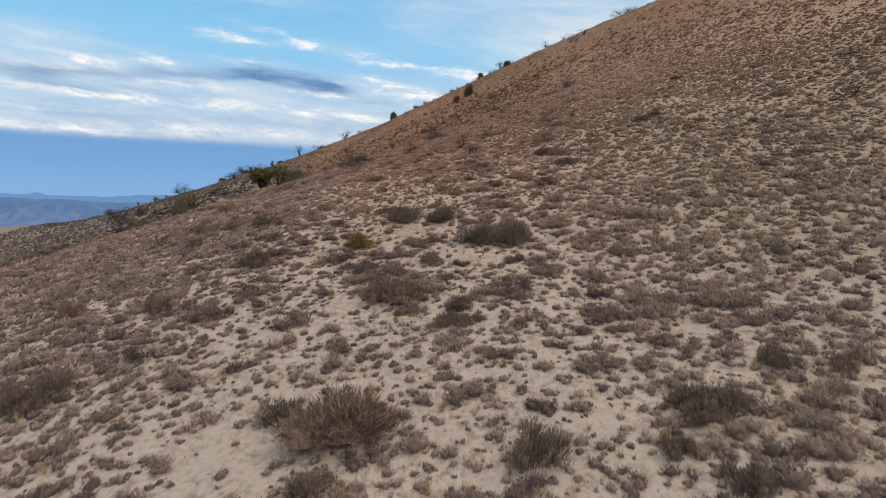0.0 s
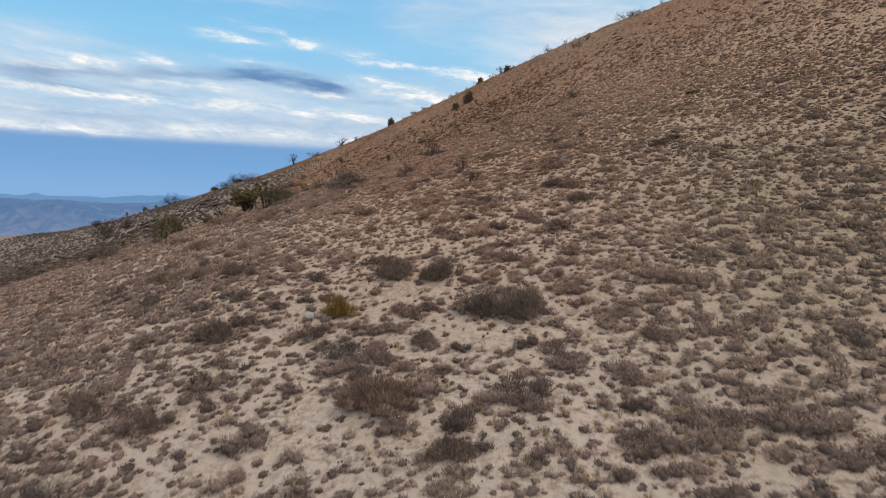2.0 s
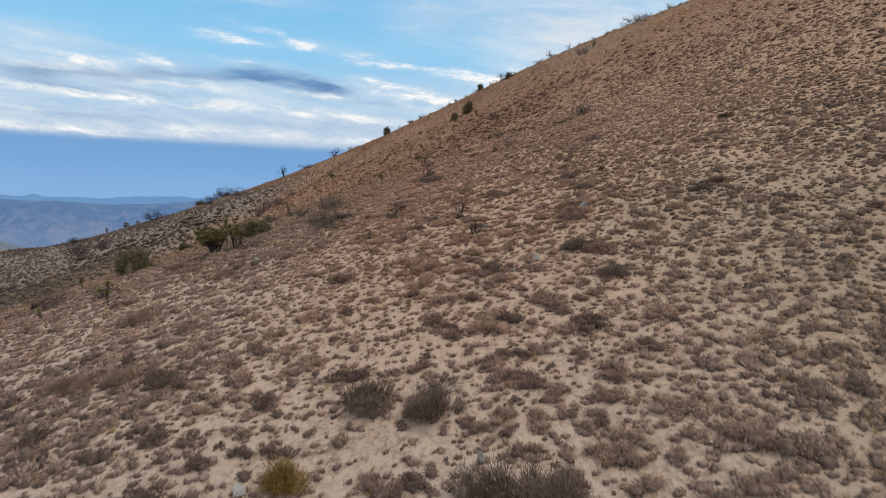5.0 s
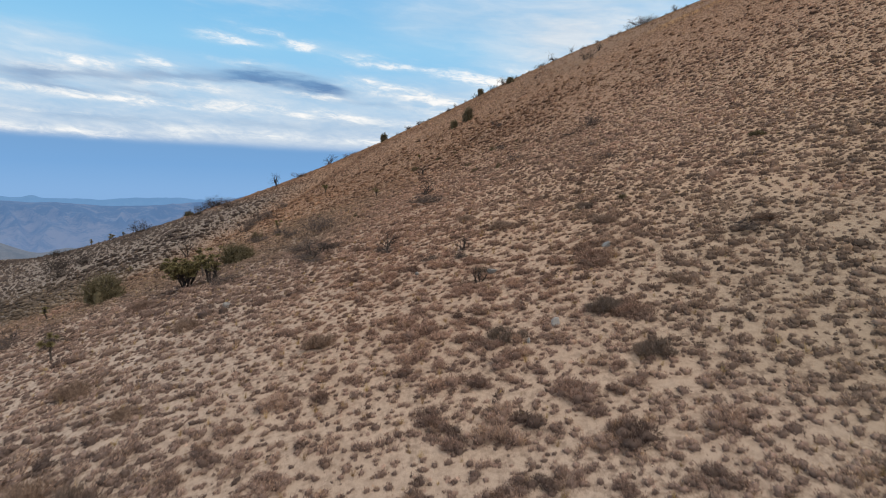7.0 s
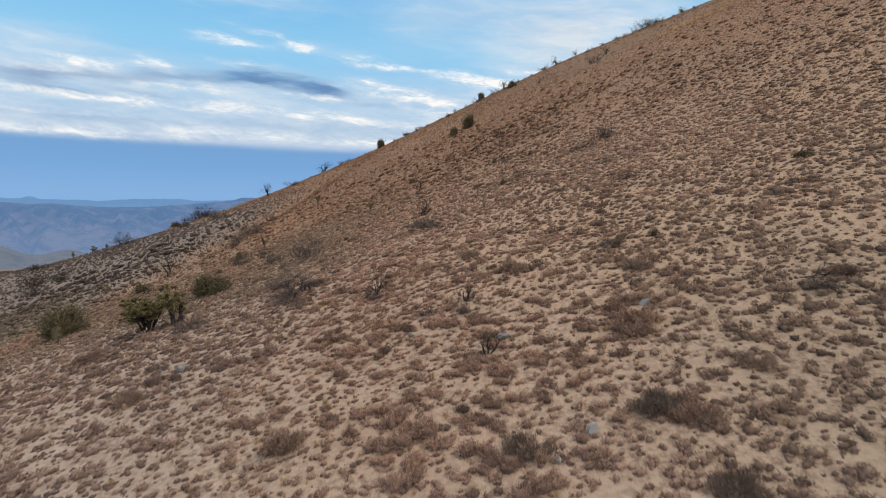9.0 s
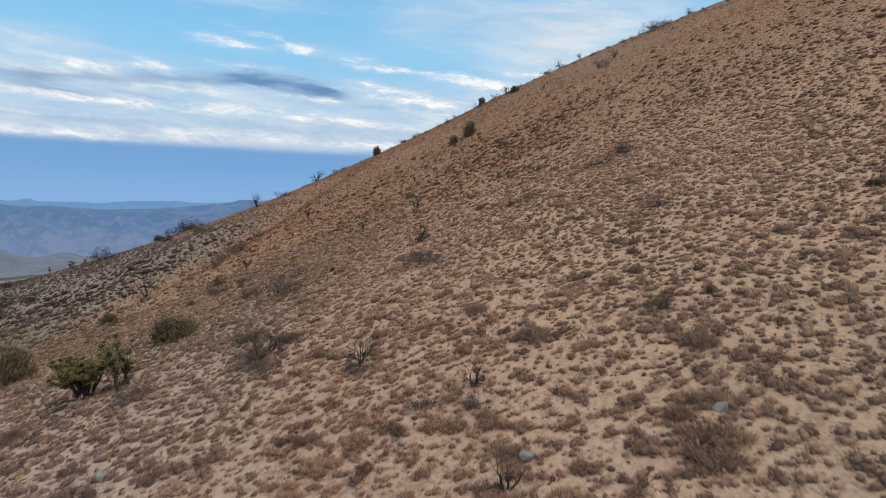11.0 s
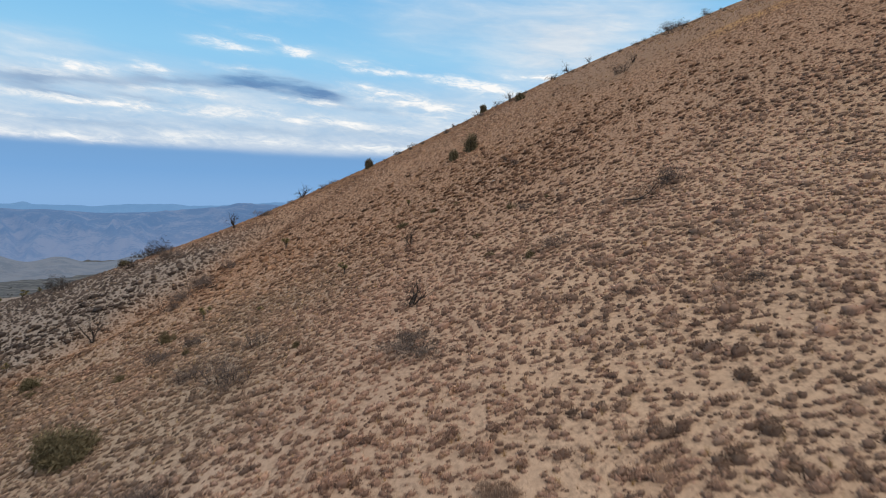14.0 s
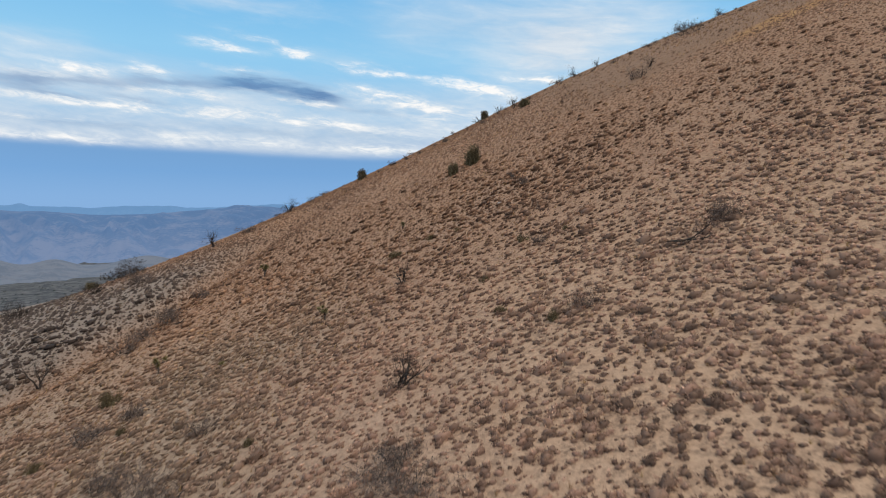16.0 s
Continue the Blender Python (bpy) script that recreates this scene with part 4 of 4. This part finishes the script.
def brush(x, y, wide, high, seed):
    rng, rs = random.Random(seed), np.random.RandomState(seed)
    label = "grey leafless brush thicket on the slope" if wide > 2 else "grey leafless twiggy bush on the slope"
    ob = thing("dry_bush", x, y, label, "bush", "dry bushes")
    fine, tips = [], []
    for k in range(6 if wide < 2 else 9):
        a, d = rng.uniform(0, 6.28), rng.uniform(0, 0.36) * wide
        levels, ends = forked(rng, Vector((d * math.cos(a), d * math.sin(a), -0.03)), Vector((0.7 * math.cos(a), 0.7 * math.sin(a), 0.8)), high * 0.5, (0.010 + 0.005 * high) * coarse(y), 3 if y < 75 else 2, 0.55, 0.22, 0.04)
        part("stem", mesh("stem", *tubes(levels[0] + levels[1], 3), dead_mat), ob)
        fine += [r for l in levels[2:] for r in l]
        tips += [tuple(p) for p, _ in ends]
    pieces = []
    for k in range(5 if wide < 2 else 8):
        a, d, big = rng.uniform(0, 6.28), rng.uniform(0.05, 0.32) * wide, rng.uniform(0.22, 0.34) * wide
        v, t = broom(rs, int(210 / coarse(y) ** 1.4), big, high * rng.uniform(0.55, 0.95), 0.008 / big * coarse(y), 0.6)
        pieces.append((v + np.array([d * math.cos(a), d * math.sin(a), 0]), t))
    v, t = leaves(rs, tips, int((2.5 if x < -24 and y > 100 else 1.0) * (500 + 200 * wide) / coarse(y) ** 1.5), 0.15 * high + 0.10, (0.022 + 0.008 * high) * coarse(y), 0.9)
    v2, t2 = tubes(fine, 3)
    part("brushwood", mesh("brushwood", *joined(pieces + [(v, t), (v2, t2)]), dead_mat if x < -40 else brush_mat), ob, "fine grey brown twigs", "stuff")
    return finish(ob, wide, high)


def leafy_shrub(x, y, wide, high, seed, kind="shrub"):
    rng, rs = random.Random(seed), np.random.RandomState(seed)
    mat, label, group = {
        "shrub": (dark_leaf_mat, "rounded dark brown shrub on pale sand", "dark shrubs"),
        "tan": (tan_leaf_mat, "low tan brown shrub on the sandy slope", "dark shrubs"),
        "rust": (rust_leaf_mat, "rounded reddish brown shrub on pale sand", "dark shrubs"),
        "olive": (olive_mat, "small olive green bush on the slope", "green bushes"),
        "yellow": (yellow_mat, "yellow flowering rabbitbrush bush on pale sand", "green bushes")}[kind]
    ob = thing("desert_shrub", x, y, label, "shrub", group)
    for k in range(6):
        a = rng.uniform(0, 6.28)
        run = (limb(rng, Vector((0.1 * wide * math.cos(a), 0.1 * wide * math.sin(a), -0.03)), Vector((0.55 * wide / high * math.cos(a), 0.55 * wide / high * math.sin(a), 1)), high * 0.6, 0.012, 0.15, 4))
        part("stem", mesh("stem", *tubes([run], 4), dead_mat), ob)
    pieces = []
    for k in range(5 if wide < 1.3 else 9):
        a, d, big = rng.uniform(0, 6.28), rng.uniform(0.05, 0.40) * wide, rng.uniform(0.16, 0.34) * wide
        tall = high * rng.uniform(0.5, 1.1) * (1 - 0.5 * d / wide)
        shift = np.array([d * math.cos(a), d * math.sin(a), 0])
        v, t = dome(rs, 6, 2, 0.40 * big, 0.36 * tall, 0.4)
        pieces.append((v + shift, t))
        v, t, _ = fuzz(rs, int((260 + 700 * big) / coarse(y)), big, tall, 0.006 + 0.006 * big, 0.30, 0.55)
        pieces.append((v + shift, t))
        v, t = broom(rs, int((90 + 200 * big) / coarse(y)), big, tall, 0.006 / big + 0.006, 0.5)
        pieces.append((v + shift, t))
    part("foliage", mesh("foliage", *joined(pieces), mat), ob)
    return finish(ob, wide, high)


def rock(x, y, wide, high, seed):
    rs = np.random.RandomState(seed)
    bm = bmesh.new()
    for p in rs.normal(0, 1, (15, 3)):
        p = p / np.linalg.norm(p) * rs.uniform(0.75, 1.0)
        bm.verts.new((p[0] * 0.58 * wide, p[1] * 0.5 * wide, (0.72 * p[2] + 0.28) * high))
    hull = bmesh.ops.convex_hull(bm, input=bm.verts)
    bmesh.ops.delete(bm, geom=[g for g in hull["geom_interior"] if isinstance(g, bmesh.types.BMVert)], context="VERTS")
    bmesh.ops.bevel(bm, geom=bm.edges[:], offset=0.035 * wide, segments=1, affect="EDGES", clamp_overlap=True)
    me = bpy.data.meshes.new("rock")
    bm.to_mesh(me)
    bm.free()
    me.materials.append(stone_mat)
    ob = new("rock", me)
    ob.matrix_world = pose(x, y, float(ground_z(x, y)) - 0.05 * high, 0, 0, rs.uniform(0, 360))
    return tagged(ob, "pale grey angular rock half sunk in sand", "rock", "pale rocks")


def fallen_tree(x, y, wide, high, seed):
    rng = random.Random(seed)
    ob = thing("fallen_tree", x, y, "fallen dead tree lying with bare dark branches", "dead tree")
    fine = []
    for k, (sx, aim, long) in enumerate(((-0.45, 0.10, 0.6), (-0.35, -0.25, 0.5), (-0.05, 0.3, 0.45), (0.0, -0.1, 0.5), (-0.2, 0.05, 0.45))):
        levels, _ = forked(rng, Vector((sx * wide, 0.1 * rng.uniform(-1, 1), 0.04)), Vector((1, aim, 0.10 + 0.16 * k)), wide * long, 0.02 * wide + 0.015, 3, 0.4, 0.12, 0.02, (2, 4))
        for n, run in enumerate(levels[0] + levels[1]):
            part("trunk" if k + n == 0 else "limb", mesh("limb", *tubes([run], 5), dead_mat), ob)
        fine += levels[2] + levels[3]
    part("branchwork", mesh("branchwork", *tubes(fine, 4), dead_mat), ob, "bare dark twigs", "stuff")
    v, t = broom(np.random.RandomState(seed), 260, 0.42 * wide, 0.5 * high, 0.012, 0.7)
    v[:, 1] *= 0.35
    part("undergrowth", mesh("undergrowth", v, t, brush_mat), ob, "low tangle of dry twigs", "stuff")
    return finish(ob, wide, high)


# ---- plants and stones that stand out: x, y, width, height ----
JOSHUA_CLUMPS = [
    (-16.9, 60.3, 3.6, 2.75),
]
JOSHUAS = [
    (-18.1, 64.3, 1.16, 2.24), (-43.4, 103.1, 0.6, 1.04), (-65.2, 138, 1.49, 1.49), (-68.9, 138.4, 0.86, 1.39), (-62.5, 138, 0.85, 0.96), (-19.6, 48.0, 0.95, 1.6),
    (-34.3, 70.5, 0.81, 1.28), (-25.1, 50.2, 0.39, 0.86), (-3.1, 116.9, 0.62, 0.87), (-7.8, 95.6, 1.02, 1.27), (-20.9, 96.8, 1.05, 1.48),
    (-18.7, 118.7, 0.98, 1.53), (-14.7, 92.9, 0.48, 0.4),
]
JUNIPERS = [
    (-30.3, 72.6, 4.0, 2.6), (-17.0, 69.5, 2.9, 1.6), (-33, 91.1, 1.52, 1.02), (5.5, 131.4, 2.1, 2.4), (2.9, 130.5, 1.34, 1.49), (-13.2, 165.5, 1.81, 2.02),
    (10.9, 178.1, 1.65, 1.77), (7.1, 96.4, 1.03, 0.78), (-3.3, 106.9, 1.37, 0.79), (0, 107.9, 1.18, 0.7),
    (3.7, 90.4, 0.75, 0.56), (10.1, 95, 0.59, 0.38), (2.6, 106.8, 0.74, 0.47), (16.6, 159.6, 2.22, 1.41), (-51, 141.7, 1.98, 1.1), (-22.2, 92.3, 1.39, 1.2),
]
DEAD_TREES = [
    (-37.9, 108.8, 2.0, 3.9), (-8.3, 58.8, 2.7, 2.0), (-2.9, 54.3, 1.3, 1.65), (2.1, 45.0, 0.75, 1.25), (1.6, 50.5, 0.67, 1.03), (-32.2, 59.5, 2.39, 1.72),
    (-31.2, 61.5, 1.69, 1.39), (-2.1, 97.7, 1.51, 2.13), (-1.2, 78.6, 1.7, 2.1), (-33.5, 144.4, 1.74, 2.96), (-24.8, 156.7, 2.36, 2.75),
    (30.5, 181.6, 3.63, 2.42), (36.2, 185.2, 1.49, 2.23), (28.4, 190.9, 3.11, 2.07), (9.5, 179.6, 1.67, 1.43), (15.5, 166.7, 1.5, 2.36), (13.9, 179.4, 2.14, 1.9),
    (31.3, 138.2, 1.14, 1.78), (25.9, 39.6, 2.54, 1.59),
]
DEAD_TREES_2 = [
    (-7.1, 22.5, 1.05, 0.63),
]
BRUSHES = [
    (-10.9, 74.3, 4.9, 1.8), (-14.2, 77.0, 2.4, 1.3), (-56.5, 133.9, 4.73, 2.26), (-47.9, 143.5, 4.9, 1.56), (-70.8, 131, 3.61, 1.2), (-58.1, 110.4, 4.88, 1.63), (-56.4, 114.5, 3.4, 1.53),
    (-9.8, 62.2, 2.2, 1.03), (-7.3, 60.5, 2.1, 0.63), (-2.9, 54.2, 1.58, 0.42), (-0.2, 49.8, 1.26, 0.45), (1.5, 49.1, 1.33, 0.64), (-19.9, 85.6, 2.91, 1.05),
    (-47, 147.1, 4.3, 2.69), (-30.6, 121.2, 2.64, 1.45), (-46.2, 134.2, 2.8, 1.56), (28.3, 134.1, 3.71, 2.32), (47.8, 163.3, 6.24, 1.66), (9.7, 112.6, 1.97, 0.93),
    (8.8, 116.4, 1.1, 0.86), (17.1, 85.6, 2.7, 1.6), (8.1, 80.3, 1.98, 1.02), (-0.5, 70.4, 4.2, 0.8), (8.1, 94.5, 1.41, 0.74), (-21.8, 161.4, 1.85, 1.03),
    (59.1, 196.8, 4.2, 1.9), (68.1, 196.8, 3.2, 1.7), (56.5, 186.0, 5.6, 1.9),
]
BRUSHES_2 = [
    (-21.6, 173.1, 2.27, 0.91), (-6.7, 161.9, 2.27, 0.82), (-4.4, 161.7, 2.06, 0.82), (2.6, 163.1, 2.5, 0.83), (-29.4, 148.1, 3.62, 1.09), (-39.5, 133.2, 3.84, 1.85),
    (-18, 87.2, 2.08, 1.04), (-11.4, 80.2, 1.69, 1.13), (-8.1, 58.9, 2.91, 0.5), (-13.9, 57.7, 3.2, 1.1), (-0.7, 72.2, 2.08, 0.62), (14, 67.2, 1.8, 0.78),
    (-7.9, 57.5, 2.9, 0.45), (-61.5, 116, 4, 2.6), (14.7, 45.2, 1.92, 0.45), (16.3, 31.1, 1.5, 0.56), (0.3, 29.9, 1.66, 0.61), (-9.1, 18.1, 1.53, 0.85),
    (-4.5, 25.2, 1.41, 0.61), (-21.8, 51.9, 2.11, 1.15), (-3.3, 23.9, 2.3, 0.66), (-28.6, 57, 3.4, 1.9), (-28.3, 107, 3.9, 1.9), (-28.2, 110.1, 3.5, 1.8), (-27.3, 113.5, 4, 1.7), (-25.9, 119.8, 2.7, 1.3), (-44.8, 141.1, 4.3, 1.7),
]
SHRUBS = [
    (1.4, 25.7, 1.5, 1.0), (2.8, 25.3, 1.7, 1.05), (-2.2, 29.9, 1.55, 0.78), (-1.6, 20.8, 2.09, 0.77), (-8, 26, 1.26, 0.87), (-10.3, 21.9, 1.02, 0.82),
    (-11.1, 16.2, 1.84, 0.98), (-1.9, 13.6, 2.44, 0.92), (2, 12, 1.14, 0.91), (5.6, 13.5, 1.66, 0.64), (8.3, 14.9, 0.92, 0.64), (9.7, 14.6, 0.96, 0.49),
    (-2.7, 11.6, 0.99, 0.44), (5.6, 10.9, 0.94, 0.62), (-3.8, 14, 1.19, 0.66), (-4.6, 41.6, 1.3, 0.61), (7.5, 36.8, 1.49, 0.54), (-12.5, 30.7, 0.86, 0.68),
    (-8, 29.4, 0.76, 0.49), (-13.9, 22.8, 1.07, 0.72), (-7.5, 20.7, 0.77, 0.43), (0.4, 18.3, 1.03, 0.45), (4.7, 12, 0.79, 0.45), (-13.3, 34.3, 1.62, 0.73),
]
SHRUBS_2 = [
    (-11.6, 34.4, 1.47, 0.59), (-9.7, 33.5, 1.42, 0.81), (-10.6, 38.1, 0.9, 0.56), (-14.5, 41.5, 1.43, 0.93), (0.2, 29, 1.76, 0.71), (-0.4, 23.8, 0.89, 0.51),
    (19.8, 38.8, 1.14, 0.45), (-19.1, 56.5, 1.77, 0.76), (-12.4, 47.4, 1.39, 0.79), (7.5, 44.4, 1.21, 0.53), (6.7, 40.1, 1.47, 0.65),
    (15.9, 45.9, 1.5, 0.45), (10.1, 41.3, 1.22, 0.63), (2.8, 39.2, 1.4, 0.53), (2.6, 46.5, 1.02, 0.35), (2.1, 57.6, 1.27, 0.51), (9.2, 53.4, 1.38, 0.59),
    (9.3, 50.2, 1.3, 0.63), (3.9, 53.3, 1.55, 0.69), (-4.9, 56.9, 0.82, 0.53),
]
OLIVES = [
    (-3.9, 27, 1.25, 0.75), (22.8, 60.7, 1.16, 0.39), (4.1, 84, 0.82, 0.44), (6.3, 80.3, 0.68, 0.62), (-7.9, 77, 0.51, 0.35), (-17.5, 84.6, 0.71, 0.45),
    (-30.7, 87.7, 1.07, 0.58), (-21.3, 82.8, 0.9, 0.55), (11.3, 53.6, 0.53, 0.32),
]
ROCKS = [
    (4.6, 39.5, 0.41, 0.38), (2.8, 46.1, 0.61, 0.3), (1.3, 26.9, 0.32, 0.39), (3.5, 38.5, 0.17, 0.23), (-11.3, 50.1, 0.71, 0.36), (8.4, 46.5, 0.53, 0.31),
    (-0.8, 47.9, 0.33, 0.19), (34.6, 58.4, 0.55, 0.28), (-4.8, 26.8, 0.48, 0.28), (6.8, 109.5, 0.55, 0.28),
]
LOGS = [
    (14.9, 84, 4.6, 1.1), (14.9, 45.9, 2.3, 0.75), (-29.1, 69, 1.72, 0.6), (-25.4, 111.4, 2.2, 0.9),
]

count = 500
for x0, y0, w, h in JOSHUA_CLUMPS:
    joshua_tree(x0, y0, w, h, 500, 22, "clump of joshua trees with dense yellow green crowns")
for x0, y0, w, h in JOSHUAS:
    count += 1
    joshua_tree(x0, y0, w, h, count)
for x0, y0, w, h in JUNIPERS:
    count += 1
    if w < 1.4 and y0 < 110:
        leafy_shrub(x0, y0, w, 0.9 * h, count, "olive")
    else:
        evergreen(x0, y0, w, h, count)
for x0, y0, w, h in DEAD_TREES + DEAD_TREES_2:
    count += 1
    dead_tree(x0, y0, w, h, count)
for x0, y0, w, h in BRUSHES + BRUSHES_2:
    count += 1
    brush(x0, y0, w, h, count)
ridge = random.Random(77)
for k in range(46):      # wind-clipped bushes along the crest
    x0 = -34 + 112 * (k + ridge.uniform(-0.4, 0.4)) / 46
    y0 = 166 + 0.28 * max(x0, 0) + ridge.uniform(-5, 6)
    h = ridge.uniform(0.35, 0.95)
    brush(x0, y0, h * ridge.uniform(1.2, 2.4), h, 900 + k)
for x0, y0, w, h in SHRUBS + SHRUBS_2:
    count += 1
    leafy_shrub(x0, y0, 1.04 * w, (0.9 if y0 < 33 else 0.72) * h, count, "tan" if y0 > 33 and count % 3 else "rust" if count % 4 == 0 else "shrub")
for n, (x0, y0, w, h) in enumerate(OLIVES):
    count += 1
    leafy_shrub(x0, y0, w, h, count, "olive" if n else "yellow")
for x0, y0, w, h in ROCKS:
    count += 1
    rock(x0, y0, w, h, count)
for x0, y0, w, h in LOGS:
    count += 1
    fallen_tree(x0, y0, w, h, count)
